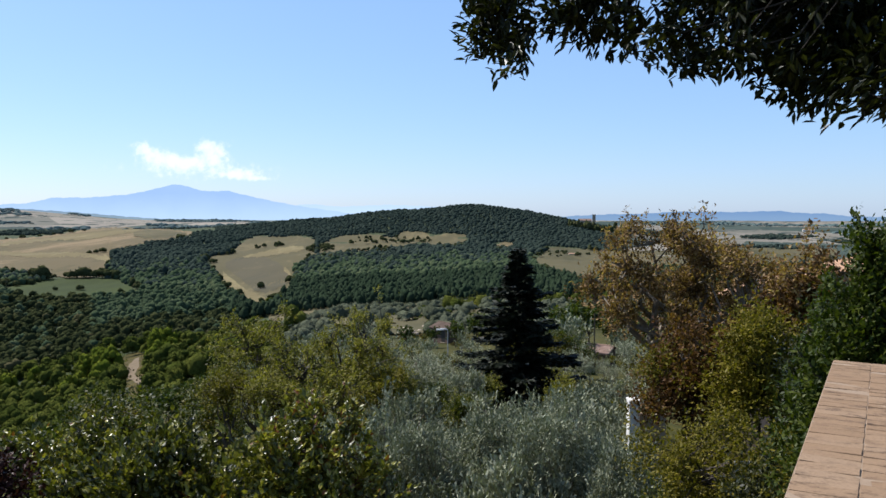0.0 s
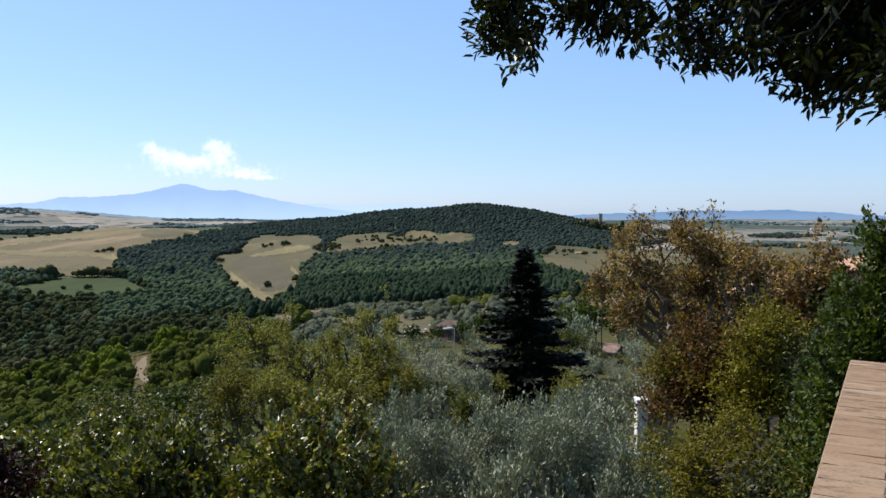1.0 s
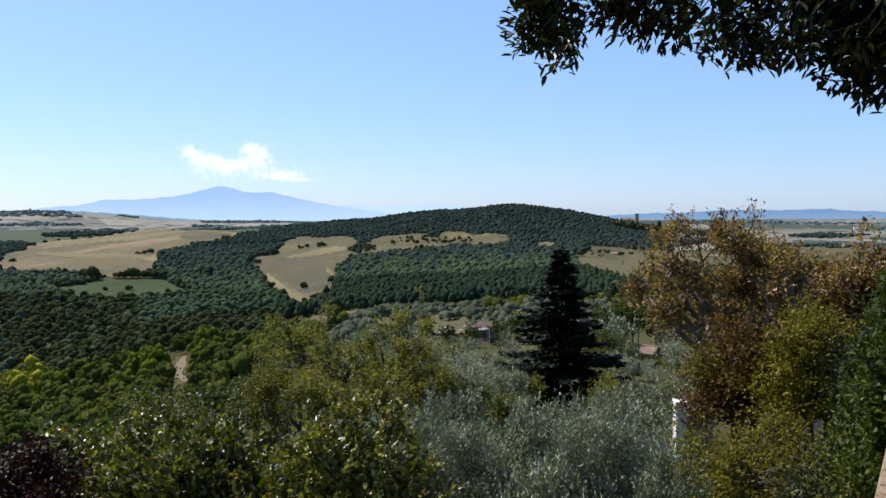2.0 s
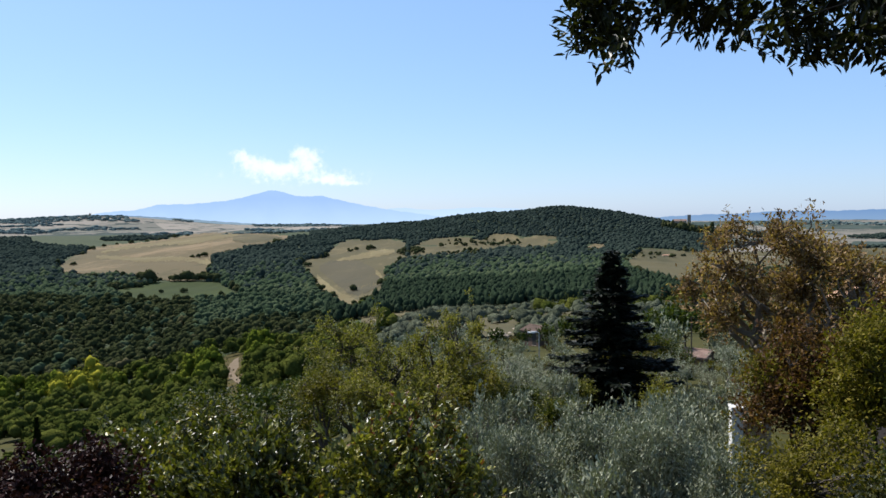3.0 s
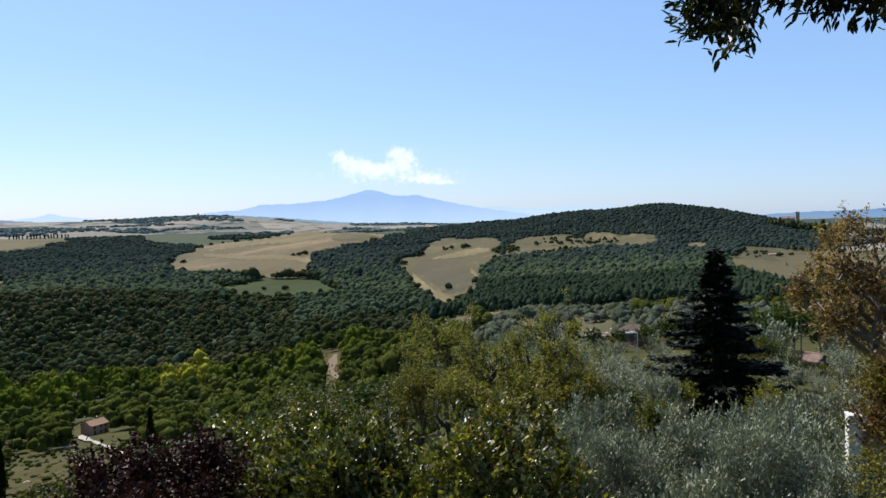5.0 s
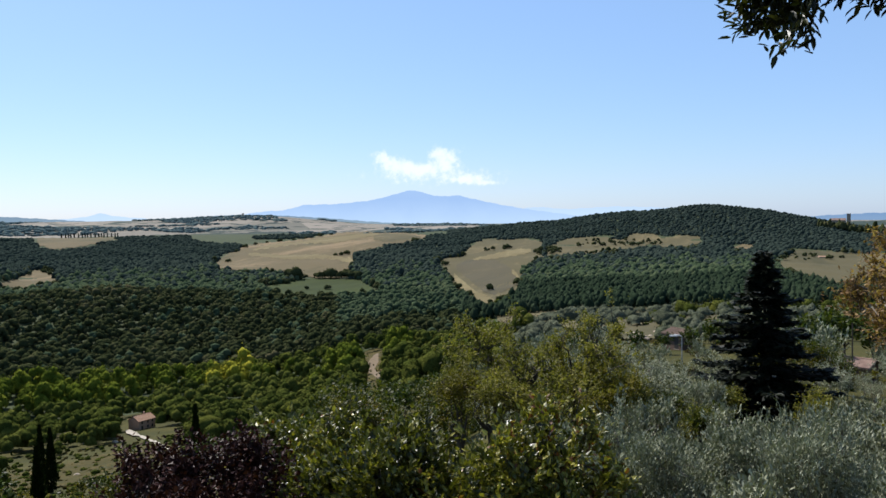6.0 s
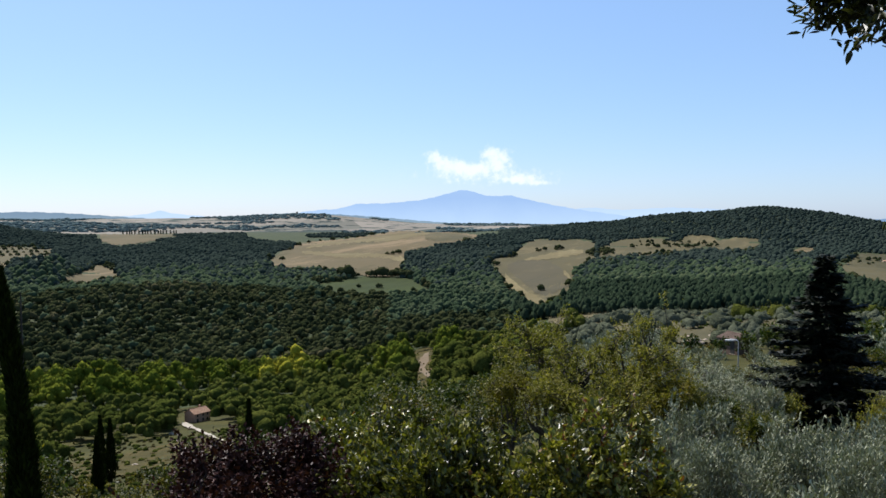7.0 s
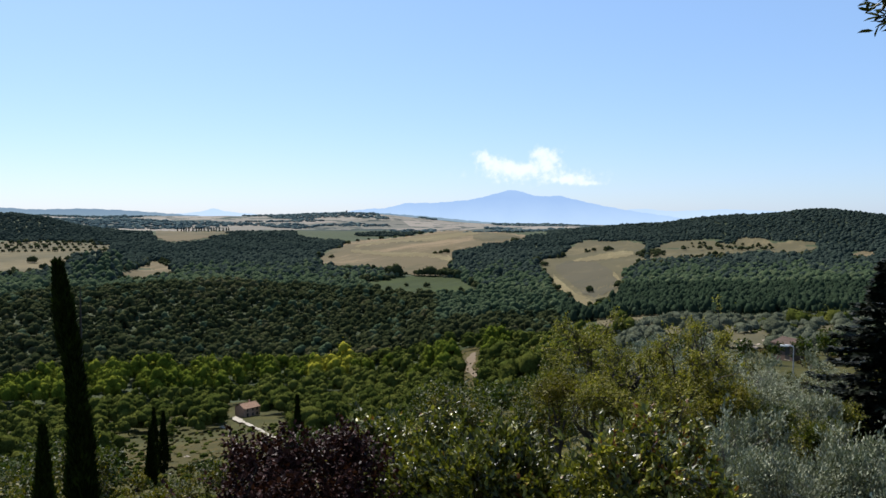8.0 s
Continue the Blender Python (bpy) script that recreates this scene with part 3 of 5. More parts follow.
# ---- far woods ----
def dome(sub):
    """Upper part of an icosphere, as arrays."""
    bm = bmesh.new()
    bmesh.ops.create_icosphere(bm, subdivisions=sub, radius=1.0)
    cut = [v for v in bm.verts if v.co.z < -0.45]
    bmesh.ops.delete(bm, geom=cut, context='VERTS')
    bm.verts.index_update()
    v = np.array([w.co[:] for w in bm.verts])
    f = np.array([[w.index for w in k.verts] for k in bm.faces])
    bm.free()
    return v, f


DOMES = {0: dome(1), 1: dome(2), 2: dome(3)}


def crown_mesh(name, places, size, tall, sub, mat, rng, cards=0, core=1.0):
    """Uneven crowns, each its own lump, joined."""
    v0, f0 = DOMES[sub]
    n, k = len(places), len(v0)
    s = size * rng.uniform(0.6, 1.35, n)
    h = s * tall * rng.uniform(0.8, 1.25, n)
    ang = rng.uniform(0, 6.28, n)
    ca, sa = np.cos(ang)[:, None], np.sin(ang)[:, None]
    ph = rng.uniform(0, 6.28, (n, 1, 3))
    b = v0[None]
    lump = 1 + 0.2 * np.sin(b[..., 0:1] * 5 + ph[..., :1]) * np.sin(b[..., 1:2] * 5 + ph[..., 1:2]) + 0.16 * np.sin(b[..., 2:3] * 7 + ph[..., 2:3] + b[..., 0:1] * 4)
    lump = lump + rng.normal(size=(n, k, 1)) * (0.11 if cards else 0.07)
    if sub == 2:
        # bunched boughs, as on a cauliflower
        boughs = rand_dirs(rng, n * 13).reshape(n, 13, 3)
        near_ = np.einsum('kc,njc->nkj', unit(v0), boughs).max(2)[..., None]
        lump = 0.66 + 0.42 * ease(np.clip((near_ - 0.72) / 0.28, 0, 1)) + rng.normal(size=(n, k, 1)) * 0.045
    b = b * lump
    x = (b[..., 0] * ca - b[..., 1] * sa) * s[:, None]
    y = (b[..., 0] * sa + b[..., 1] * ca) * s[:, None]
    z = b[..., 2] * h[:, None] + h[:, None] * 0.55
    v = np.stack([x + places[:, 0:1], y + places[:, 1:2], z + places[:, 2:3]], -1).reshape(-1, 3)
    f = (f0[None] + (np.arange(n) * k)[:, None, None]).reshape(-1, 3)
    full = v
    if core < 1:
        hub = np.stack([places[:, 0], places[:, 1], places[:, 2] + h * 0.55], -1)[:, None]
        v = (hub + (v.reshape(n, k, 3) - hub) * core).reshape(-1, 3)
    faces = [f]
    if cards:
        # sprays of leaves standing off each crown
        w = rng.integers(0, k, (n, cards))
        base = np.take_along_axis(b, w[..., None], 1)
        ii = np.arange(n)[:, None]
        q = full.reshape(n, k, 3)[ii, w] + rng.normal(size=(n, cards, 3)) * (s * 0.12)[:, None, None]
        out = unit(base.reshape(-1, 3) * np.array([1, 1, 1.2]))
        d = unit(out * 0.5 + rand_dirs(rng, n * cards) * 0.8 + np.array([0, 0, 0.3]))
        sz = np.repeat(s, cards) * rng.uniform(0.12, 0.24, n * cards)
        lv, lf = leaf_arrays(q.reshape(-1, 3) - d * sz[:, None] * 0.4, d, unit(out + rand_dirs(rng, n * cards) * 0.5), sz, sz * 0.7, False)
        faces.append(lf + len(v))
        v = np.concatenate([v, lv])
    return mesh_of(name, v, faces, mat, smooth=True)


def crowns(name, places, size, tall, sub, mat, label, rng, category="wood", cards=0, core=1.0):
    """A wood."""
    return tagged(new(name, crown_mesh(name, places, size, tall, sub, mat, rng, cards, core)), label, category, kind="stuff")


def bough_mesh(name, places, size, tall, mat, rng, boughs=7, cards=12, core=1.0):
    """Broad crowns, each a heap of rounded boughs with sprays of leaves on them, joined."""
    v0, f0 = DOMES[0]
    n, k = len(places), len(v0)
    s = size * rng.uniform(0.55, 1.4, n)
    h = s * tall * rng.uniform(0.8, 1.25, n)
    d = rand_dirs(rng, n * boughs).reshape(n, boughs, 3)
    d[..., 2] = np.abs(d[..., 2]) * 1.25 - 0.2
    d[:, 0] = (0, 0, 0.9)
    mid = places[:, None] + d * np.stack([s, s, h], -1)[:, None] * 0.56 + np.stack([s * 0, s * 0, h * 0.62], -1)[:, None]
    rad = s[:, None] * rng.uniform(0.3, 0.6, (n, boughs))
    ang = rng.uniform(0, 6.28, (n, boughs, 1))
    lump = 1 + rng.normal(size=(n, boughs, k)) * 0.13
    x, y = v0[:, 0] * np.cos(ang) - v0[:, 1] * np.sin(ang), v0[:, 0] * np.sin(ang) + v0[:, 1] * np.cos(ang)
    w = np.stack([x * lump, y * lump, v0[:, 2] * lump * min(1.35, 0.5 + 0.5 * tall)], -1) * rad[..., None, None] + mid[:, :, None]
    v = (mid[:, :, None] + (w - mid[:, :, None]) * core).reshape(-1, 3)
    f = (f0[None] + (np.arange(n * boughs) * k)[:, None, None]).reshape(-1, 3)
    faces = [f]
    if cards:
        pick = rng.integers(0, boughs * k, (n, cards))
        q = w.reshape(n, boughs * k, 3)[np.arange(n)[:, None], pick]
        out = unit(q - (places + np.stack([s * 0, s * 0, h * 0.4], -1))[:, None]).reshape(-1, 3)
        dd = unit(out * 0.5 + rand_dirs(rng, n * cards) * 0.9 + np.array([0, 0, 0.2]))
        q = q + rng.normal(size=q.shape) * (s * 0.07)[:, None, None]
        sz = np.repeat(s, cards) * rng.uniform(0.07, 0.17, n * cards)
        lv, lf = leaf_arrays(q.reshape(-1, 3) - dd * sz[:, None] * 0.35, dd, unit(out + rand_dirs(rng, n * cards) * 0.8), sz, sz * 0.7, False)
        faces.append(lf + len(v))
        v = np.concatenate([v, lv])
    return mesh_of(name, v, faces, mat, smooth=True)


def wood(name, places, size, tall, mat, label, rng, boughs=7, cards=12, core=1.0):
    """A wood of heaped crowns."""
    return tagged(new(name, bough_mesh(name, places, size, tall, mat, rng, boughs, cards, core)), label, "wood", kind="stuff")


def scatter(rng, az0, az1, r0, r1, gap):
    """Even, jittered places on a ring's sector."""
    pts = []
    r = r0
    while r < r1:
        step = gap / r
        a = np.arange(radians(az0), radians(az1), step)
        a = a + rng.uniform(-0.45, 0.45, len(a)) * step
        rr = r + rng.uniform(-0.45, 0.45, len(a)) * gap
        pts.append(np.stack([-rr * np.sin(a), rr * np.cos(a)], -1))
        r += gap * 0.88
    p = np.concatenate(pts)
    return np.column_stack([p, land(p[:, 0], p[:, 1])])


def polar(p):
    return np.degrees(np.arctan2(-p[:, 0], p[:, 1])), np.hypot(p[:, 0], p[:, 1]), np.degrees(np.arctan2(p[:, 2] - EYE, np.hypot(p[:, 0], p[:, 1])))


rng = np.random.default_rng(5)
# the valley wood, across from the terrace
p = np.concatenate([scatter(rng, 15, 56, 560, 1010, 8.4), scatter(rng, -31, 15, 650, 1010, 6.3)])
az, r, el = polar(p)
keep = ~in_fields(p[:, 0], p[:, 1], grow=0.05)
p, az, r = p[keep], az[keep], r[keep]
pale = rng.random(len(p)) < 0.09
near_wood = (r < 690) & (az > 15)
oaks = ~near_wood & (az > 15) & (r < 935 - 3.0 * (az - 40) + 45 * wave(p[:, 0], p[:, 1], 60.0)) & (az > 24)
rest = ~near_wood & ~oaks & (az > 15)
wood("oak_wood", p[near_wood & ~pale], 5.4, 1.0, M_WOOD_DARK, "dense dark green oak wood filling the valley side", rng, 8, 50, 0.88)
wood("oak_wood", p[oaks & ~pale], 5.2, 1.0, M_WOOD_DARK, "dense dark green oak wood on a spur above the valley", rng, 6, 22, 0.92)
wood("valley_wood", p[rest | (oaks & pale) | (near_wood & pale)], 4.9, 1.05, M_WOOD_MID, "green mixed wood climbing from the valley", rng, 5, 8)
pines = az <= 15
crowns("pine_wood", p[pines & (r < 800)], 2.7, 2.0, 1, M_WOOD_BLUE, "dense blue-green pine plantation on a slope", rng, cards=4)
crowns("pine_wood", p[pines & (r >= 800)], 2.8, 1.8, 0, M_WOOD_BLUE, "blue-green pine plantation higher on a slope", rng, cards=2)
# single trees along the fields' edges
p = scatter(rng, -31, 56, 620, 1500, 8.0)
edge = in_fields(p[:, 0], p[:, 1], grow=0.2) & ~in_fields(p[:, 0], p[:, 1], grow=-0.05) & (rng.random(len(p)) < 0.3)
wood("hedge_wood", p[edge], 4.6, 1.05, M_WOOD_DARK, "dark oaks straggling along the edges of fields", rng, 7, 16)
# further woods
p = scatter(rng, -31, 56, 1010, 1500, 7.4)
az, r, el = polar(p)
p = p[~in_fields(p[:, 0], p[:, 1], grow=0.04) & ((az > -6.3) | (wave(p[:, 0], p[:, 1], 60.0) > 0.1))]
# the share of haze-tinted crowns grows with distance
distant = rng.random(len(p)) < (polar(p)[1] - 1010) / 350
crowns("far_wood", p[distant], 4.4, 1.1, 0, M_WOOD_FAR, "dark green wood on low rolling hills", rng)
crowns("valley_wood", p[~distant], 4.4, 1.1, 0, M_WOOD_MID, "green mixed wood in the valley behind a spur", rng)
p = scatter(rng, -31, 56, 1500, 2330, 9.2)
az, r, el = polar(p)
open_land = (az > 16) & (az < 34) & (r > 1900) & (wave(p[:, 0], p[:, 1], 90.0) < 0.25)
open_right = (az < -13) & (wave(p[:, 0], p[:, 1], 70.0) < 0.3)
p = p[~in_fields(p[:, 0], p[:, 1], grow=0.04) & ~open_land & ~open_right]
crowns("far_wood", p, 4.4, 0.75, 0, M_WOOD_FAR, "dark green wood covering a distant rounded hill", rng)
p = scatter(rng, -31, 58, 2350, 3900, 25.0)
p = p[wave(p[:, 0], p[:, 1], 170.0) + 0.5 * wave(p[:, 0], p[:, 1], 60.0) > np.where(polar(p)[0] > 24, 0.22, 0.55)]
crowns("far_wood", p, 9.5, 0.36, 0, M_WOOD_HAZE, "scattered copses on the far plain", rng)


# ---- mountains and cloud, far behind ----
# distance haze is painted in: unlit blue emission, blended by height
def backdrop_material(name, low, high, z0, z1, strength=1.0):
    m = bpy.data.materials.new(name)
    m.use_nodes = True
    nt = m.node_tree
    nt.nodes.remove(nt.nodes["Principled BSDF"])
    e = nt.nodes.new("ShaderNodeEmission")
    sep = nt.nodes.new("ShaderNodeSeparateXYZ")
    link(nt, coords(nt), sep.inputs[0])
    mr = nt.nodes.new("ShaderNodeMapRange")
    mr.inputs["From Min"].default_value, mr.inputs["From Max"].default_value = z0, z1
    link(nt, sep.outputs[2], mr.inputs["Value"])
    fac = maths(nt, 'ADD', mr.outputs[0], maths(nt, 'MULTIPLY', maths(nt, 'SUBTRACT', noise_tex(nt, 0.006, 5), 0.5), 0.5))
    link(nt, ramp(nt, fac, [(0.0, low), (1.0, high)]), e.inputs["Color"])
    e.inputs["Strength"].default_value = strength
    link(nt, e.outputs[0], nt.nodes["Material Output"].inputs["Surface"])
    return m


def ridge(name, rows, r, mat, label, rough=0.03):
    a = np.array(rows)
    o = np.argsort(a[:, 0])
    cols = np.arange(a[:, 0].min(), a[:, 0].max(), 0.08)
    e = np.interp(cols, a[o, 0], a[o, 1])
    e = np.convolve(np.pad(e, 4, mode="edge"), np.ones(9) / 9, mode="valid")
    e = e + rough * (np.sin(cols * 5.1) + 0.6 * np.sin(cols * 11.7 + 1) + 0.4 * np.sin(cols * 23.0)) * 0.5
    verts = []
    for k, dr in ((0.0, -160), (0.5, -70), (1.0, 0), (0.3, 120)):
        rad = r + dr
        z = EYE + rad * np.tan(np.radians(-1.2 + (e + 1.2) * k))
        verts.append(np.stack([-rad * np.sin(np.radians(cols)), rad * np.cos(np.radians(cols)), z], -1))
    n = len(cols)
    i, j = np.meshgrid(np.arange(n - 1), np.arange(3))
    q = np.stack([j * n + i, j * n + i + 1, (j + 1) * n + i + 1, (j + 1) * n + i], -1).reshape(-1, 4)
    tagged(new(name, mesh_of(name, np.concatenate(verts), q, mat, smooth=True)), label, "mountain", kind="structure")


# haze colours, which glow by themselves: paler at the foot, bluer at the crest
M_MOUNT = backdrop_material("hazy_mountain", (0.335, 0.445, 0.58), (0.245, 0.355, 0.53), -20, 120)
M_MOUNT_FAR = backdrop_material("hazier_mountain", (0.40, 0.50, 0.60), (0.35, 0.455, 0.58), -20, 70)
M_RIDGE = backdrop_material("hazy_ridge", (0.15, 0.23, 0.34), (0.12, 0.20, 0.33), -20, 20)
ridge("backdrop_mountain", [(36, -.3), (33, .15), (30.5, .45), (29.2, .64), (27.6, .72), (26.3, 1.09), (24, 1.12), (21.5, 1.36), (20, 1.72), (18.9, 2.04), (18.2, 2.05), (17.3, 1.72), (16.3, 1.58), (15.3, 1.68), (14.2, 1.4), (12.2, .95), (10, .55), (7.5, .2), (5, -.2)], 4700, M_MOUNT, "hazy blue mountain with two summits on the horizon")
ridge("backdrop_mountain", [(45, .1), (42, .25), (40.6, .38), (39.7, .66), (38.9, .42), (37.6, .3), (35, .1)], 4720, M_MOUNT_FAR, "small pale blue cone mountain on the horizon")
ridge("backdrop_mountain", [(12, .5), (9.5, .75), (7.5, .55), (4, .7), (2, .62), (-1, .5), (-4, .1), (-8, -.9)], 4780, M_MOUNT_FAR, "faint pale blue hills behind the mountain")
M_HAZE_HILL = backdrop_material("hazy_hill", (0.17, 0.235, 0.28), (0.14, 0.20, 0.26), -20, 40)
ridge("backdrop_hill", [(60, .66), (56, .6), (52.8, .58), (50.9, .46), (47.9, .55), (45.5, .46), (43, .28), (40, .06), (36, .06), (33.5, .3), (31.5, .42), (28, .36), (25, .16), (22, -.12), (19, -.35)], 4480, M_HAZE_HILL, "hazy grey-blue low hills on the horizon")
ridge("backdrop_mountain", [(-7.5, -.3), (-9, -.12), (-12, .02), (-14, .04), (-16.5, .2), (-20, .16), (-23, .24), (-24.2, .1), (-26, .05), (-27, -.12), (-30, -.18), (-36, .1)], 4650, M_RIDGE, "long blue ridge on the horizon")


def cloud_material():
    m = bpy.data.materials.new("cumulus")
    m.use_nodes = True
    nt = m.node_tree
    nt.nodes.remove(nt.nodes["Principled BSDF"])
    uv = nt.nodes.new("ShaderNodeTexCoord").outputs["Generated"]
    sep = nt.nodes.new("ShaderNodeSeparateXYZ")
    link(nt, coords(nt), sep.inputs[0])
    warp = nt.nodes.new("ShaderNodeTexNoise")
    warp.inputs["Scale"].default_value, warp.inputs["Detail"].default_value = 0.024, 9
    warp.inputs["Roughness"].default_value = 0.56
    link(nt, coords(nt), warp.inputs["Vector"])
    # puffs: bearing and height of the middle, half width, half height (metres in the cloud's plane)
    total = None
    for u, z, a, b, k in ((300, 388, 55, 36, 1.0), (240, 352, 90, 44, 1.1), (140, 318, 100, 36, 1.0), (60, 300, 85, 30, .95), (-45, 398, 50, 40, 1.1), (-110, 378, 75, 48, 1.15), (-80, 325, 85, 36, 1.0), (-215, 238, 95, 18, .95), (-330, 214, 120, 14, .8), (110, 268, 300, 60, .85), (-260, 250, 190, 46, .7)):
        du = maths(nt, 'DIVIDE', maths(nt, 'SUBTRACT', uv_u(nt), u), a)
        dz = maths(nt, 'DIVIDE', maths(nt, 'SUBTRACT', sep.outputs[2], z), b)
        d2 = maths(nt, 'ADD', maths(nt, 'MULTIPLY', du, du), maths(nt, 'MULTIPLY', dz, dz))
        g = maths(nt, 'MULTIPLY', maths(nt, 'POWER', 2.718, maths(nt, 'MULTIPLY', d2, -1.0)), k)
        total = g if total is None else maths(nt, 'ADD', total, g)
    dens = maths(nt, 'ADD', total, maths(nt, 'MULTIPLY', maths(nt, 'SUBTRACT', warp.outputs["Fac"], 0.5), 2.6))
    mask = maths(nt, 'MINIMUM', maths(nt, 'MULTIPLY', total, 3.0), 1.0)
    mr = nt.nodes.new("ShaderNodeMapRange")
    mr.interpolation_type = 'SMOOTHSTEP'
    mr.inputs["From Min"].default_value, mr.inputs["From Max"].default_value = 0.1, 1.75
    link(nt, dens, mr.inputs["Value"])
    alpha = maths(nt, 'MULTIPLY', maths(nt, 'MULTIPLY', mr.outputs[0], mask), 0.9)
    e = nt.nodes.new("ShaderNodeEmission")
    link(nt, ramp(nt, dens, [(0.3, (0.46, 0.55, 0.64)), (1.0, (0.62, 0.65, 0.67))]), e.inputs["Color"])
    tr = nt.nodes.new("ShaderNodeBsdfTransparent")
    mx = nt.nodes.new("ShaderNodeMixShader")
    link(nt, alpha, mx.inputs[0])
    link(nt, tr.outputs[0], mx.inputs[1])
    link(nt, e.outputs[0], mx.inputs[2])
    link(nt, mx.outputs[0], nt.nodes["Material Output"].inputs["Surface"])
    return m


CLOUD_AZ = 17.2


def uv_u(nt):
    """Metres across the cloud's plane, positive to the left."""
    n = nt.nodes.new("ShaderNodeVectorMath")
    n.operation = 'DOT_PRODUCT'
    link(nt, coords(nt), n.inputs[0])
    n.inputs[1].default_value = (-math.cos(radians(CLOUD_AZ)), -math.sin(radians(CLOUD_AZ)), 0)
    return n.outputs["Value"]


def build_cloud():
    c, s = math.cos(radians(CLOUD_AZ)), math.sin(radians(CLOUD_AZ))
    v, nx, nz = [], 24, 10
    for k in range(nz + 1):
        for i in range(nx + 1):
            u, z = -700 + 1400 * i / nx, 60 + 480 * k / nz
            r = 4850
            v.append((-s * r - c * u, c * r - s * u, z))
    q = [(k * (nx + 1) + i, k * (nx + 1) + i + 1, (k + 1) * (nx + 1) + i + 1, (k + 1) * (nx + 1) + i) for k in range(nz) for i in range(nx)]
    ob = new("backdrop_cloud", mesh_of("backdrop_cloud", v, q, cloud_material()))
    ob.visible_shadow = False
    tagged(ob, "small white cumulus cloud drifting over the mountain", "cloud", kind="structure")


build_cloud()

# ---- the terrace and its parapet ----
P0, P1 = np.array([0.741, 1.685]), np.array([1.61, 3.24])
ALONG = unit(P1 - P0)
SIDE = np.array([ALONG[1], -ALONG[0]])      # to the terrace's inside
COPING_Z = EYE - 0.60
WALL_W = 0.42
turn = math.atan2(ALONG[1], ALONG[0])


def quad_prism(corners, z0, z1):
    v = [(x, y, z) for z in (z0, z1) for x, y in corners]
    return v, [(3, 2, 1, 0), (4, 5, 6, 7), (0, 1, 5, 4), (1, 2, 6, 5), (2, 3, 7, 6), (3, 0, 4, 7)]


def brick_material():
    """Sun-bleached brick with dark weather stains running across the wall."""
    m, nt, b = material("weathered_brick", 0.92)
    b.inputs["Specular IOR Level"].default_value = 0.15
    pos = coords(nt)
    mp = nt.nodes.new("ShaderNodeMapping")
    mp.inputs["Rotation"].default_value = (0, 0, -turn)
    link(nt, pos, mp.inputs["Vector"])
    st = nt.nodes.new("ShaderNodeMapping")
    st.inputs["Scale"].default_value = (24.0, 11.0, 6.0)
    link(nt, mp.outputs[0], st.inputs["Vector"])
    streak = noise_tex(nt, 1.0, 7, st.outputs[0], 0.78)
    broad = noise_tex(nt, 2.6, 3)
    grain = noise_tex(nt, 120.0, 4)
    rnd = nt.nodes.new("ShaderNodeObjectInfo").outputs["Random"]
    col = ramp(nt, rnd, [(0.0, (0.196, 0.126, 0.074)), (0.5, (0.214, 0.140, 0.084)), (1.0, (0.230, 0.156, 0.098))])
    col = mixc(nt, maths(nt, 'MULTIPLY', ramp_value(nt, grain, 0.45, 0.7), 0.35), col, (0.12, 0.075, 0.045))
    dirt = maths(nt, 'MULTIPLY', ramp_value(nt, streak, 0.5, 0.6), ramp_value(nt, broad, 0.36, 0.6))
    col = mixc(nt, maths(nt, 'MULTIPLY', dirt, 0.85), col, (0.07, 0.045, 0.03))
    link(nt, col, b.inputs["Base Color"])
    bump(nt, b, grain, 0.002)
    return m


def ramp_value(nt, v, lo, hi):
    n = nt.nodes.new("ShaderNodeMapRange")
    n.inputs["From Min"].default_value, n.inputs["From Max"].default_value = lo, hi
    link(nt, v, n.inputs["Value"])
    return n.outputs[0]


M_BRICK = brick_material()
M_MORTAR = plain_material("mortar", [(0.3, (0.1945, 0.1346, 0.0861)), (0.7, (0.2693, 0.2020, 0.1421))], (6.0, 60.0), 0.95, 0.003)
M_PAVING = plain_material("terrace_paving", [(0.3, (0.2400, 0.1760, 0.1280)), (0.7, (0.3680, 0.2880, 0.2160))], (1.5, 20.0), 0.9, 0.004)

start = P1 - ALONG * 7.0
bagw = Bag()
bagw.add(*quad_prism([start, P1, P1 + SIDE * WALL_W, start + SIDE * WALL_W], -7.0, COPING_Z - 0.0018))
bagw.add(*quad_prism([P1 - ALONG * WALL_W + SIDE * (WALL_W + 0.003), P1 + SIDE * (WALL_W + 0.003), P1 + SIDE * 6.0, P1 - ALONG * WALL_W + SIDE * 6.0], -7.0, COPING_Z - 0.0018))
parapet = new("wall_parapet", bagw.mesh("wall_parapet", M_MORTAR))
tagged(parapet, "low terrace parapet wall topped with weathered pinkish bricks", "wall", kind="structure")
bagf = Bag()
bagf.add(*quad_prism([start + SIDE * (WALL_W + 0.01), P1 - ALONG * (WALL_W + 0.01) + SIDE * (WALL_W + 0.01), P1 - ALONG * (WALL_W + 0.01) + SIDE * 6.0, start + SIDE * 6.0], -7.0, 0.0))
tagged(new("floor", bagf.mesh("floor", M_PAVING)), "worn terracotta paving of a raised terrace", "floor", kind="structure")


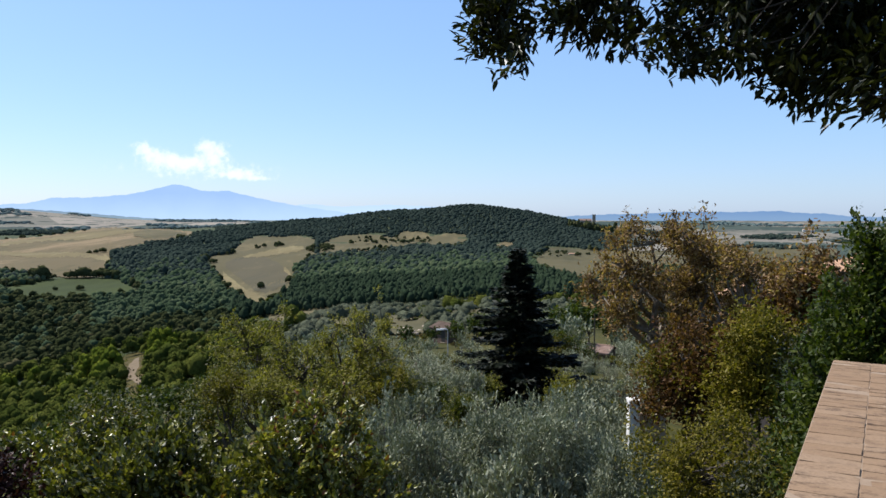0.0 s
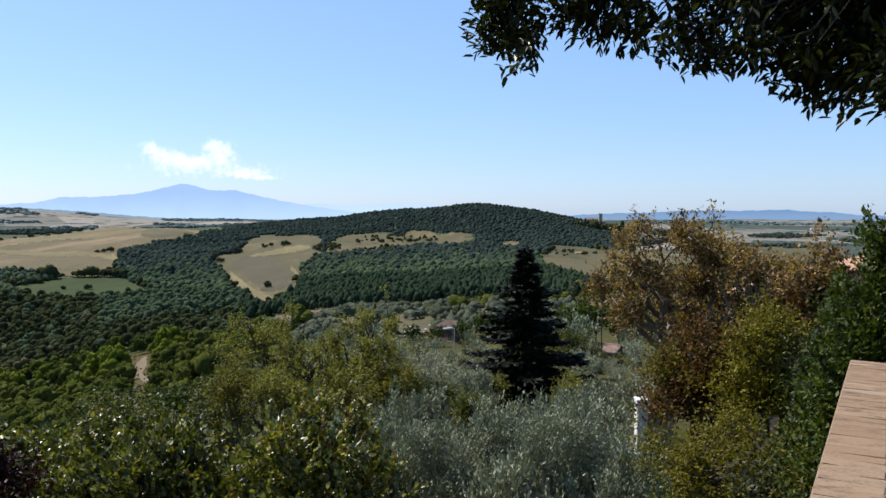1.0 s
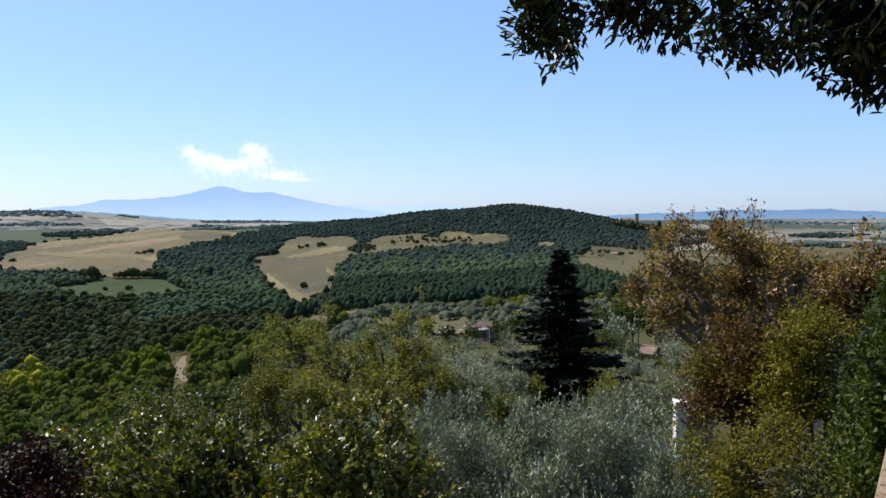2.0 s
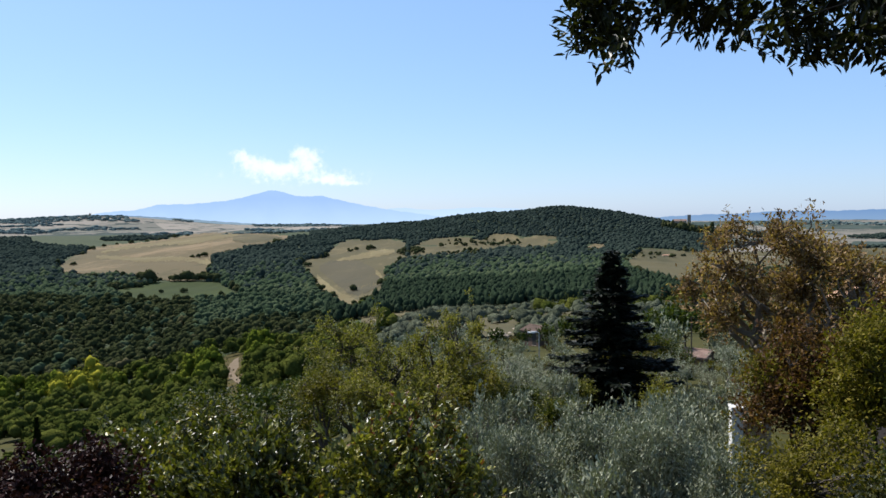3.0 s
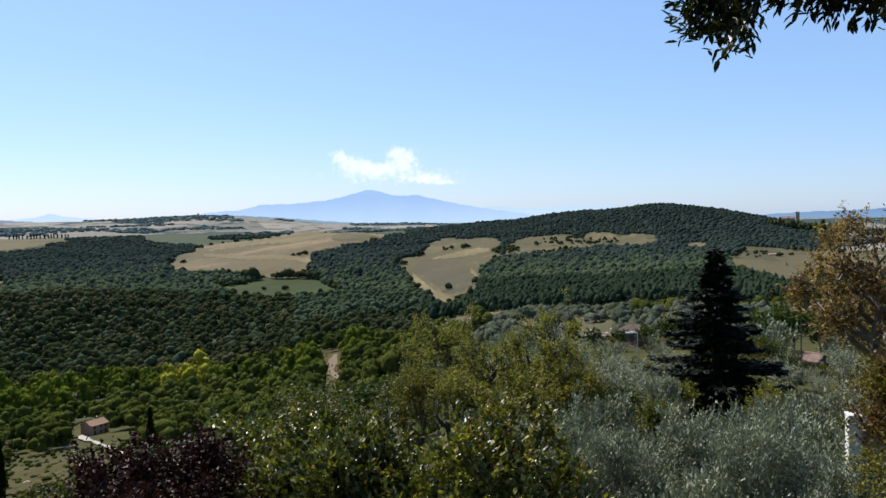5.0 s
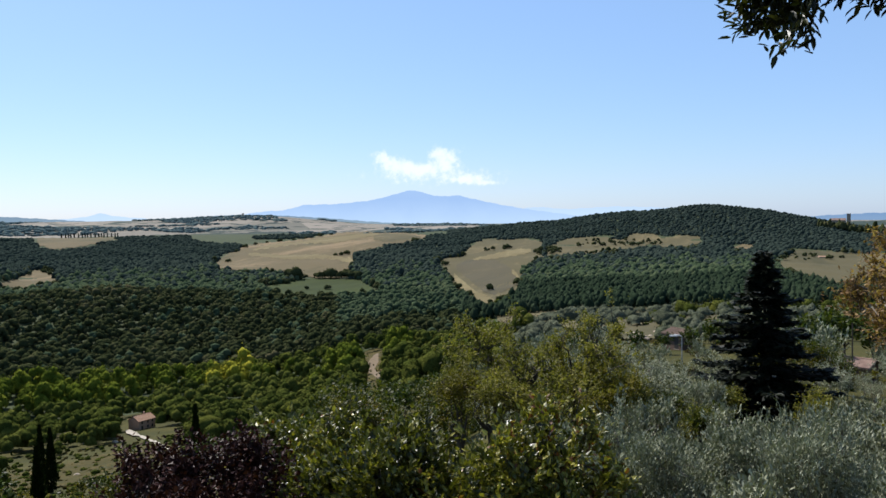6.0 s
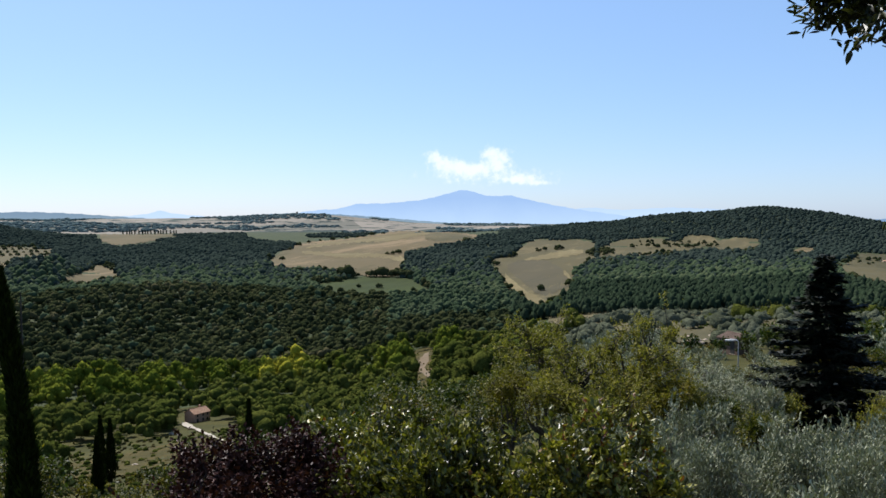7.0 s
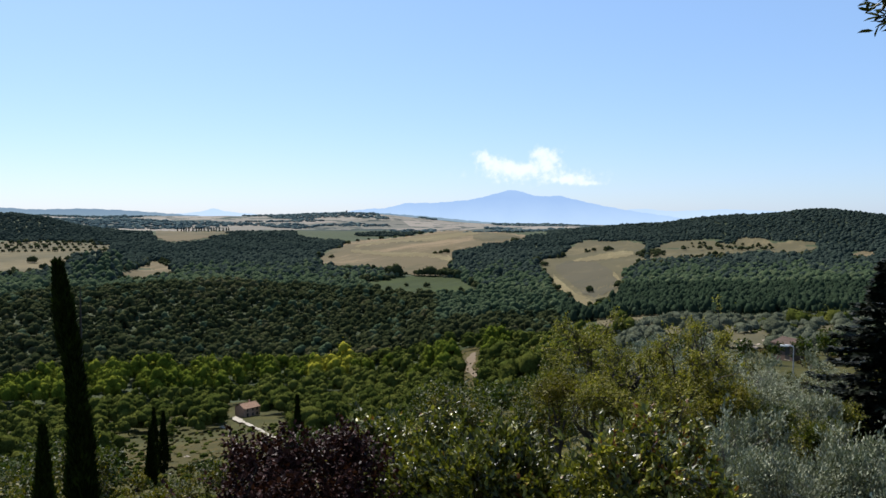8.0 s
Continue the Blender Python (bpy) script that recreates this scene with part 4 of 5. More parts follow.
def coping():
    """Bricks on edge across the wall's top, three rows, and along the return."""
    rng = np.random.default_rng(11)
    shapes = []
    for k in range(5):
        bm = bmesh.new()
        bmesh.ops.create_cube(bm, size=1.0)
        sx_, sy_ = 0.0568 + 0.0012 * rng.random(), 0.1345 + 0.002 * rng.random()
        for v in bm.verts:
            v.co.x *= sx_
            v.co.y *= sy_
            v.co.z *= 0.07
        bmesh.ops.bevel(bm, geom=[e for e in bm.edges if e.verts[0].co.z > 0 and e.verts[1].co.z > 0], offset=0.0013, segments=1, affect='EDGES')
        for v in bm.verts:
            v.co += Vector(rng.normal(size=3) * 0.0009)
        me = bpy.data.meshes.new("brick")
        bm.to_mesh(me)
        bm.free()
        me.materials.append(M_BRICK)
        shapes.append(me)
    for row in range(3):
        n = 62 if row < 2 else 60
        for i in range(n):
            c = P1 - ALONG * (0.03 + i * 0.0585 + 0.012 * (row % 2)) + SIDE * (0.07 + row * 0.1378)
            ob = new("brick", shapes[int(rng.integers(5))])
            ob.parent = parapet
            ob.matrix_basis = pose(c[0], c[1], COPING_Z - 0.035 + rng.normal() * 0.0006, rng.normal() * 0.6, rng.normal() * 0.6, math.degrees(turn) + rng.normal() * 0.8)
    for row in range(3):
        for i in range(30):
            c = P1 + SIDE * (WALL_W + 0.035 + i * 0.0585) - ALONG * (0.07 + row * 0.1378)
            ob = new("brick", shapes[int(rng.integers(5))])
            ob.parent = parapet
            ob.matrix_basis = pose(c[0], c[1], COPING_Z - 0.035 + rng.normal() * 0.0016, 0, 0, math.degrees(turn) + 90 + rng.normal() * 0.8)


# ---- trees near the terrace ----
def stand(az, r, rz=0.0, sc=1.0):
    x, y, z = spot(az, r)
    return pose(x, y, z, 0, 0, rz) @ Matrix.Scale(sc, 4)


def crown_at(az, r, top):
    """Crown height above ground for a top at that elevation."""
    return EYE + r * math.tan(radians(top)) - spot(az, r)[2]


def grow(name, label, az, r, top, width, depth, seed, mats, clumps, clump_r, per, leaf, near=False, category="tree", group="", **kw):
    h = crown_at(az, r, top)
    radii = (width, width * 0.9, depth)
    me = tree_meshes(name, seed, h - depth * 0.82, radii, clumps, clump_r, per, leaf, mats, near, **kw)
    return tree(name, me, stand(az, r, seed * 37 % 360), label, category, group)


# glossy broad-leaved trees just below the wall
G = "fruit trees below the terrace"
PE = dict(mats=(M_BARK, M_PERSIMMON), near=True, group=G, limbs=9, shoot=1.35, upward=0.55, leaf=(0.1, 0.06), tight=0.42)
grow("persimmon_tree", "leafy green fruit tree with glossy curled leaves below the wall", 10.4, 12.0, -15.0, 2.2, 2.2, 3, clumps=230, clump_r=0.3, per=130, lobes=50, whips=34, **PE)
grow("persimmon_tree", "leafy green fruit tree with a few reddening leaves", 20.4, 12.6, -14.4, 2.2, 2.1, 8, clumps=220, clump_r=0.3, per=130, lobes=48, whips=40, **PE)
grow("persimmon_tree", "loose green fruit tree with glossy leaves and open twigs", 26.6, 14.4, -14.1, 1.5, 2.0, 14, clumps=120, clump_r=0.36, per=100, lobes=24, whips=30, **PE)
grow("persimmon_tree", "leafy green fruit tree crowded between two others", 15.6, 12.4, -15.3, 1.9, 1.9, 5, clumps=170, clump_r=0.33, per=135, lobes=32, whips=26, **PE)
grow("plum_tree", "dark purple-leaved plum tree beside the green fruit trees", 33.6, 12.2, -13.9, 1.75, 2.0, 21, (M_BARK, M_PLUM), 190, 0.3, 130, (0.08, 0.048), True, limbs=8, lobes=36, whips=34, upward=0.5)

# overhanging bay tree on the terrace
M_BARK_DARK = plain_material("dark_bark", [(0.3, (0.012, 0.01, 0.008)), (0.7, (0.04, 0.033, 0.026))], (3.0, 18.0), 0.95, 0.02)


def bay_tree():
    rng = np.random.default_rng(31)
    base = P1 - ALONG * 0.9 + SIDE * 3.6
    ob = thing("bay_tree", pose(base[0], base[1], 0.0), "dark evergreen bay tree whose leafy bough overhangs the terrace", "tree")
    bag = Bag()
    top = np.array([-0.2, 0.6, 2.9])
    bag.tube(bent((0, 0, -0.1), top, rng, 0), np.linspace(0.19, 0.13, 5), 9)
    # the bough's lower edge: bearing to the right of ahead, height angle
    edge_b = (1.5, 3.5, 5.5, 7.1, 9.1, 11.0, 12.6, 14.5, 16.4, 18.6, 20.4, 21.8, 23.6, 25.3, 26.9, 29.8, 40.0)
    edge_e = (12.9, 11.7, 11.8, 13.6, 13.3, 12.6, 12.5, 11.3, 10.1, 10.4, 10.9, 9.4, 8.2, 7.9, 7.4, 7.6, 7.0)
    cl, first_row = [], []
    for b in np.arange(1.6, 40, 1.15):
        low = float(np.interp(b, edge_b, edge_e)) + rng.normal() * 0.25
        high = low + (4.0 if b < 3 else 7.0 if b < 6 else 13.0)
        for k, e in enumerate(np.arange(low, high, 1.15)):
            if k > 0 and rng.random() < (0.36 if b < 20 else 0.16):
                continue
            dist = 4.9 - b * 0.03 + rng.uniform(0, 0.6) + 0.03 * k
            bb, ee = radians(b + 0.4 + rng.normal() * 0.35), radians(e)
            q = np.array([dist * math.sin(bb), dist * math.cos(bb), EYE + dist * math.tan(ee)]) - np.array([*base, 0])
            cl.append(q)
            if k == 1 or (k == 0 and rng.random() < 0.3):
                first_row.append(q)
    # extra clusters behind and above, partly out of view, added to darken the bough
    for b in np.arange(17.0, 46, 1.3):
        low = float(np.interp(b, edge_b, edge_e)) + 2.6
        for e in np.arange(low, low + 16.0, 1.7):
            dist = 5.6 - b * 0.03 + rng.uniform(0, 0.9)
            bb, ee = radians(b + rng.normal() * 0.4), radians(e + rng.normal() * 0.3)
            cl.append(np.array([dist * math.sin(bb), dist * math.cos(bb), EYE + dist * math.tan(ee)]) - np.array([*base, 0]))
    cl = np.array(cl)
    for q in first_row:
        bag.tube(bent(top, q, rng, 0.34, 7), np.linspace(0.022, 0.003, 7), 5)
    part("trunk", bag.mesh("bay_wood", M_BARK_DARK), ob)
    # sprays of leaves round each shoot
    who = np.repeat(np.arange(len(cl)), 78)
    axis = unit(rand_dirs(rng, len(cl)) + np.array([-0.4, 0.2, -0.1]))
    t = rng.uniform(-0.11, 0.11, len(who))
    p = cl[who] + axis[who] * t[:, None] + np.clip(rng.normal(size=(len(who), 3)), -1.7, 1.7) * np.array([0.048, 0.08, 0.048])
    d = unit(axis[who] * 0.8 + rand_dirs(rng, len(who)) * 0.8 + np.array([0, 0, -0.3]))
    up = unit(rand_dirs(rng, len(who)) * 0.6 + np.array([0, 0, 1.0]))
    s = rng.uniform(0.75, 1.25, len(who))
    v, f = leaf_arrays(p, d, up, 0.071 * s, 0.026 * s, True)
    part("crown", mesh_of("bay_crown", v, f, M_LAUREL), ob)


bay_tree()

# silver olives
G = "olive trees on the slope"
OL = dict(mats=(M_BARK_PALE, M_OLIVE), near=False, group=G, upward=1.0, shoot=1.3, lobes=44, limbs=7, trunk_r=0.16, stray=0.45, whips=7, tight=0.4, shell=0.34)
lab = "silvery grey-green olive tree with fine upright shoots"
grow("olive_tree", lab, -8.6, 18.0, -14.0, 1.95, 1.8, 41, clumps=190, clump_r=0.33, per=250, leaf=(0.084, 0.027), **OL)
grow("olive_tree", lab, 1.6, 19.0, -15.5, 1.85, 1.8, 42, clumps=170, clump_r=0.33, per=250, leaf=(0.084, 0.027), **OL)
grow("olive_tree", lab, -13.4, 16.0, -17.4, 1.2, 1.4, 43, clumps=110, clump_r=0.33, per=250, leaf=(0.084, 0.027), **OL)
grow("olive_tree", lab, -3.4, 22.0, -15.1, 1.7, 1.8, 44, clumps=140, clump_r=0.35, per=190, leaf=(0.1, 0.034), **OL)
grow("olive_tree", lab, -10.6, 31.0, -12.9, 2.2, 2.0, 45, clumps=150, clump_r=0.36, per=80, leaf=(0.17, 0.055), **OL)
grow("olive_tree", lab, -13.5, 36.0, -12.1, 2.0, 1.9, 46, clumps=130, clump_r=0.36, per=80, leaf=(0.17, 0.055), **OL)
grow("olive_tree", lab, -1.0, 38.0, -11.9, 2.2, 1.9, 47, clumps=140, clump_r=0.36, per=80, leaf=(0.17, 0.055), **OL)
grow("olive_tree", lab, 5.0, 27.0, -14.8, 1.9, 1.7, 48, clumps=120, clump_r=0.34, per=90, leaf=(0.15, 0.05), **OL)
grow("olive_tree", lab, 3.6, 52.0, -10.8, 2.2, 1.9, 49, clumps=120, clump_r=0.4, per=75, leaf=(0.2, 0.07), **OL)

for a_, r_, e_, w_, k_ in ((-4.5, 30.0, -13.6, 1.8, 141), (2.6, 31.0, -13.2, 1.8, 142), (8.5, 25.0, -15.1, 1.6, 143), (-8.0, 26.0, -13.4, 1.7, 144), (-12.0, 25.0, -14.6, 1.5, 145), (4.4, 42.0, -10.8, 2.0, 150), (7.2, 45.0, -10.4, 2.0, 151), (2.0, 43.0, -11.8, 1.9, 152), (0.3, 46.0, -11.6, 1.9, 146), (-9.0, 48.0, -11.6, 2.0, 147), (5.5, 18.5, -17.6, 1.4, 148), (-5.5, 16.5, -18.5, 1.4, 149)):
    grow("olive_tree", lab, a_, r_, e_, w_, w_ * 0.95, k_, clumps=110, clump_r=0.38, per=80, leaf=(0.15, 0.052), **OL)

# sparse yellow-green almonds with dark limbs
G = "almond trees on the slope"
AL = dict(mats=(M_BARK, M_ALMOND), near=False, group=G, limbs=13, trunk_r=0.22, shell=0.26, low=-0.85, lobes=46, whips=14, tight=0.46)
grow("almond_tree", "airy yellow-green almond tree with dark crooked limbs", 6.4, 36.0, -6.9, 3.1, 2.9, 51, clumps=200, clump_r=0.36, per=54, leaf=(0.14, 0.065), fork=0.3, **AL)
grow("almond_tree", "airy yellow-green almond tree with thin foliage", 13.4, 37.0, -7.0, 2.7, 2.7, 52, clumps=170, clump_r=0.36, per=54, leaf=(0.14, 0.065), fork=0.3, **AL)
grow("almond_tree", "low airy yellow-green almond tree", 10.2, 34.0, -9.0, 2.0, 1.7, 53, clumps=80, clump_r=0.36, per=45, leaf=(0.14, 0.065), **AL)

for a_, r_, e_, w_, k_ in ((8.3, 32.0, -11.2, 1.7, 161), (12.4, 32.5, -11.0, 1.8, 162), (15.4, 34.0, -10.6, 1.5, 163), (4.6, 33.5, -11.0, 1.5, 164)):
    grow("thicket_bush", "tangled grey-green thicket under the almond trees", a_, r_, e_, w_, w_ * 0.8, k_, (M_BARK, M_ALMOND, M_SHRUB), 90, 0.36, 62, (0.13, 0.055), category="bush", limbs=6, lobes=24)

for a_, r_, e_, w_, k_ in ((0.8, 36.0, -12.3, 1.1, 165), (-1.6, 33.0, -13.1, 1.0, 166), (-2.9, 40.0, -11.6, 1.0, 167), (-8.8, 38.0, -11.8, 1.0, 168), (3.2, 40.0, -11.3, 1.1, 169)):
    grow("thicket_bush", "yellow-green bush among the silver olives", a_, r_, e_, w_, w_ * 0.9, k_, (M_BARK, M_ALMOND, M_GREENLEAF), 60, 0.34, 64, (0.12, 0.055), category="bush", limbs=5, lobes=16)

M_RUST = leaf_material("rust_red_leaf", (0.032, 0.014, 0.0055), (0.088, 0.044, 0.015), (0.16, 0.092, 0.032), 0.55, 0.3, 0.8)
# browning tree and its neighbours
BR = dict(near=False, limbs=18, trunk_r=0.3, shell=0.3, lobes=48, whips=9, tight=0.46)
grow("walnut_tree", "large half-bare tree with browning leaves and pale limbs", -17.5, 25.0, -0.6, 3.4, 2.7, 61, (M_BARK_PALE, M_BROWN), 330, 0.38, 92, (0.13, 0.062), fork=0.36, **BR)
grow("walnut_tree", "low browning tree mixed with olive-green leaves", -17.5, 21.0, -8.4, 1.9, 1.6, 62, (M_BARK, M_RUST, M_SHRUB), 170, 0.42, 120, (0.11, 0.058), limbs=7)
grow("smoke_tree", "small tree with rust-red leaves near a tiled roof", -24.9, 22.0, -2.4, 1.1, 1.7, 63, (M_BARK, M_RUST, M_BROWN), 90, 0.4, 80, (0.13, 0.07), limbs=7)
grow("hedge_bush", "yellow-green leafy bush on the slope", -22.4, 19.0, -6.3, 1.5, 2.2, 64, (M_BARK, M_SHRUB), 170, 0.4, 130, (0.1, 0.052), category="bush", limbs=6, lobes=22)
grow("hedge_bush", "thick olive-green bush below the parapet", -19.2, 13.5, -13.2, 1.5, 1.9, 65, (M_BARK, M_SHRUB), 190, 0.3, 120, (0.07, 0.038), category="bush", limbs=6, lobes=22)
grow("hedge_bush", "dark green bush with pale twigs below the parapet", -23.6, 11.0, -15.2, 1.1, 1.8, 66, (M_BARK, M_SHRUB, M_LAUREL), 150, 0.28, 120, (0.066, 0.036), category="bush", limbs=6, lobes=22)
grow("hedge_bush", "low grey-green bush among olives", -17.0, 14.5, -17.8, 0.8, 1.3, 67, (M_BARK_PALE, M_GREENLEAF, M_OLIVE), 80, 0.28, 110, (0.07, 0.036), category="bush", limbs=6, lobes=22)
grow("laurel_tree", "dense dark green laurel with a pointed top", -29.4, 10.5, -3.4, 1.5, 2.1, 68, (M_BARK, M_EVERGREEN, M_LAUREL), 520, 0.25, 120, (0.085, 0.042), limbs=8, upward=0.6, cone=0.6, shell=0.34, whips=8)
grow("laurel_tree", "dense dark green laurel beside the parapet", -26.0, 12.4, -7.0, 1.25, 2.4, 69, (M_BARK, M_EVERGREEN, M_LAUREL), 300, 0.26, 110, (0.078, 0.038), limbs=8, upward=0.5, cone=0.5, shell=0.34, whips=8)


# ---- conifers ----
def spruce():
    rng = np.random.default_rng(71)
    az, r = -5.5, 44.0
    x, y, z = spot(az, r)
    h = EYE + r * math.tan(radians(-2.5)) - z
    ob = thing("spruce_tree", pose(x, y, z), "tall dark spruce with drooping tiers of branches", "tree")
    bag, P, D = Bag(), [], []
    bag.tube([(0, 0, -0.3), (0, 0, h * 0.5), (0.05, 0, h)], [0.17, 0.1, 0.015], 7)
    level = 0.9
    while level < h - 0.1:
        k = 1 - level / h
        n = int(rng.integers(6, 10))
        for a in rng.uniform(0, 6.28) + np.arange(n) * 6.283 / n + rng.normal(size=n) * 0.2:
            ln = (0.14 + 5.1 * k ** 1.05) * rng.uniform(0.42, 1.12) * min(1.0, 0.55 + 0.14 * level)
            t = np.linspace(0, 1, 6)
            rad = t * ln
            zz = level + rng.normal() * 0.08 + ln * (0.1 * t - 0.62 * t ** 2 + 0.5 * t ** 3)
            pts = np.stack([rad * math.cos(a), rad * math.sin(a), zz], -1)
            bag.tube(pts, np.linspace(0.03, 0.006, 6), 3)
            m = int(22 + 78 * ln)
            tt = rng.random(m) ** 0.7
            q = np.stack([np.interp(tt, t, pts[:, i]) for i in range(3)], -1)
            side = np.array([-math.sin(a), math.cos(a), 0.0])
            fwd = np.array([math.cos(a), math.sin(a), 0.0])
            w = (1.15 - tt)[:, None] * ln * 0.3 * rng.uniform(-1, 1, (m, 1))
            P.append(q + side * w + np.array([0, 0, -0.1]) * rng.random((m, 1)))
            D.append(unit(fwd + side * np.sign(w) * 0.7 + rng.normal(size=(m, 3)) * 0.25 + np.array([0, 0, -0.12])))
        level += rng.uniform(0.4, 0.62) * (0.5 + 0.5 * k)
    P, D = np.concatenate(P), np.concatenate(D)
    s = rng.uniform(0.7, 1.3, len(P))
    v, f = leaf_arrays(P, D, unit(rand_dirs(rng, len(P)) * 0.6 + np.array([0, 0, 1.0])), 0.4 * s, 0.15 * s, False)
    part("trunk", bag.mesh("spruce_wood", M_BARK), ob)
    part("crown", mesh_of("spruce_crown", v, f, M_SPRUCE), ob)


spruce()


def cypress_meshes(seed, h, w, n, leaf, waist=None):
    rng = np.random.default_rng(seed)
    bag = Bag()
    bag.tube([(0, 0, -0.3), (0.02, 0, h * 0.5), (0, 0.03, h * 0.93)], [w * 0.22, w * 0.12, 0.01], 6)
    t = rng.random(n) ** 0.85
    prof = w * np.minimum(1.0, 0.45 + 3.2 * t) * np.clip(1 - t, 0, 1) ** 0.9 * (1 + 0.12 * np.sin(t * 31 + seed))
    lean = np.zeros((n, 3))
    if waist is not None:
        # broad foot, narrow waist, full head and a tip that leans over
        u = (1 - t) * h
        prof = np.interp(u, (0, 0.5, 1.3, 2.2, 3.4, 4.3, 7.4, 10.0, h), (0.02, 0.1, 0.2, 0.21, 0.17, 0.23, 0.44, 0.6, 0.45)) * (1 + 0.06 * np.sin(t * 61))
        lean = np.outer(np.interp(u, (0, 2.0, 3.4, 7.4), (0.5, 0.28, 0.1, 0.0)), waist)
    a = rng.uniform(0, 6.283, n)
    rad = prof * rng.random(n) ** 0.3 * (1 + 0.14 * np.sin(a * 3 + t * 25))
    p = np.stack([rad * np.cos(a) + 0.03 * h * 0.2 * np.sin(t * 5), rad * np.sin(a), t * h * 0.98 + 0.1], -1) + lean
    d = unit(np.stack([np.cos(a) * 0.3, np.sin(a) * 0.3, np.ones(n)], -1) + rng.normal(size=(n, 3)) * 0.18)
    s = rng.uniform(0.7, 1.3, n)
    v, f = leaf_arrays(p, d, rand_dirs(rng, n), leaf[0] * s, leaf[1] * s, False)
    return bag.mesh("cypress_wood", M_BARK), mesh_of("cypress_crown", v, f, M_CYPRESS)


def cypress(az, r, top, w, seed, n, leaf, label, group="cypresses in the valley", waist=None):
    tree("cypress_tree", cypress_meshes(seed, crown_at(az, r, top), w, n, leaf, waist), stand(az, r), label, group=group)


cypress(48.0, 24.0, -3.0, 0.8, 81, 15000, (0.26, 0.06), "tall slender dark cypress rising from the slope", waist=(-0.65, -0.76, 0.0))
cypress(50.3, 32.0, -13.3, 0.62, 85, 5000, (0.26, 0.06), "lower dark cypress beside a taller one")
cypress(43.9, 120.0, -14.2, 1.0, 82, 3500, (0.6, 0.16), "dark pointed cypress above a dry meadow")
cypress(43.1, 165.0, -13.2, 1.3, 83, 2500, (0.7, 0.2), "dark pointed cypress at the wood's edge")
cypress(43.7, 172.0, -12.9, 1.4, 84, 2500, (0.7, 0.2), "dark broad cypress at the wood's edge")
cypress(34.0, 140.0, -12.6, 1.1, 86, 2000, (0.7, 0.2), "dark young cypress beside a lane")


# ---- the slope's gardens and the valley floor ----
M_VALLEY = leaf_material("valley_leaf", (0.0160, 0.0270, 0.0060), (0.0340, 0.0540, 0.0110), (0.0680, 0.0850, 0.0200), 0.6, 0.15, 0.03, 0.2)
CLEAR = MEADOWS + [
    ("", None, "", [(38.9, -15.8, -13.4), (37.0, -16.5, -13.6), (35.0, -17.4, -14.6)]),
    ("", None, "", [(22.5, -14.6, -9.9), (20.4, -14.6, -9.5)]),
    ("", None, "", [(4.0, -8.7, -8.0), (0.6, -8.7, -7.8)]),
    ("", None, "", [(-10.0, -10.0, -8.6), (-12.6, -10.0, -8.6)]),
]
M_MEADOW = plain_material("dry_meadow", [(0.32, (0.0182, 0.0191, 0.0027)), (0.5, (0.0394, 0.0325, 0.0050)), (0.68, (0.0787, 0.0525, 0.0110))], (0.09, 0.7), 0.95, 0.1, 0.1)
LANE = [(22.0, -10.75, -10.45), (21.75, -10.95, -10.1), (21.45, -10.8, -9.75), (21.15, -10.3, -9.7)]
build_field("meadow", M_MEADOW, "dry grass beside a dirt lane", [(23.1, -13.8, -9.9), (21.5, -13.8, -9.3), (20.0, -13.6, -9.6)])
build_field("lane", M_TRACK, "pale dirt lane between hedges", LANE, 0.12)
build_field("lane", M_TRACK, "pale dirt lane winding down between bushes", [(21.95, -10.95, -10.6), (21.5, -11.3, -10.75), (21.0, -11.75, -11.2), (20.6, -12.1, -11.7)], 0.12)
build_field("yard", M_GRAVEL, "pale gravel yard before a farmhouse", [(38.6, -14.0, -13.85), (38.2, -14.2, -13.85), (37.8, -14.25, -14.05)], 0.1)
build_field("drive", M_GRAVEL, "pale gravel drive leading to a farmhouse", [(38.1, -14.2, -14.0), (37.6, -14.42, -14.24), (37.1, -14.7, -14.5), (36.3, -15.12, -14.92), (35.2, -15.75, -15.55)])
build_field("garden_plot", M_DRY, "dry open garden ground between olive trees", [(5.0, -8.7, -8.2), (2.6, -8.75, -7.9), (0.0, -8.6, -7.9), (-1.6, -8.3, -7.8)])
build_field("grove_ground", M_DRY, "pale dry ground between rows of olive trees", [(12.5, -7.6, -6.9), (9.0, -8.0, -6.6), (4.0, -8.1, -6.5), (-4.0, -8.0, -6.4), (-10.0, -7.6, -6.3), (-15.0, -7.2, -6.3)])
build_field("bare_ground", M_TRACK, "small patch of bare ground between bushes", [(26.3, -13.9, -13.55), (25.8, -13.95, -13.4), (25.3, -13.8, -13.5)])
build_field("meadow", M_MEADOW, "dry yellow-green meadow among trees", [(46.5, -16.6, -15.8), (42.0, -16.9, -15.5), (38.0, -16.2, -15.0), (35.5, -15.3, -14.9)])

M_SCRUB_DRY = wood_material("dry_tussock", [(0.25, (0.06, 0.055, 0.018)), (0.5, (0.1, 0.085, 0.03)), (0.8, (0.16, 0.13, 0.055))], 2.5)
rng = np.random.default_rng(17)
p = scatter(rng, -36, 62, 150, 560, 8.0)
az, r, el = polar(p)
ok = ~in_fields(p[:, 0], p[:, 1], CLEAR, 0.25) & ~in_fields(p[:, 0], p[:, 1], grow=0.05)
lush = az > 13.5 + 3.0 * wave(p[:, 0], p[:, 1], 40.0)
lowb = (az > 34) & (az < 46.5) & (r < 330)
ok &= ~lowb | ((rng.random(len(p)) < 0.2) & (r > 240))
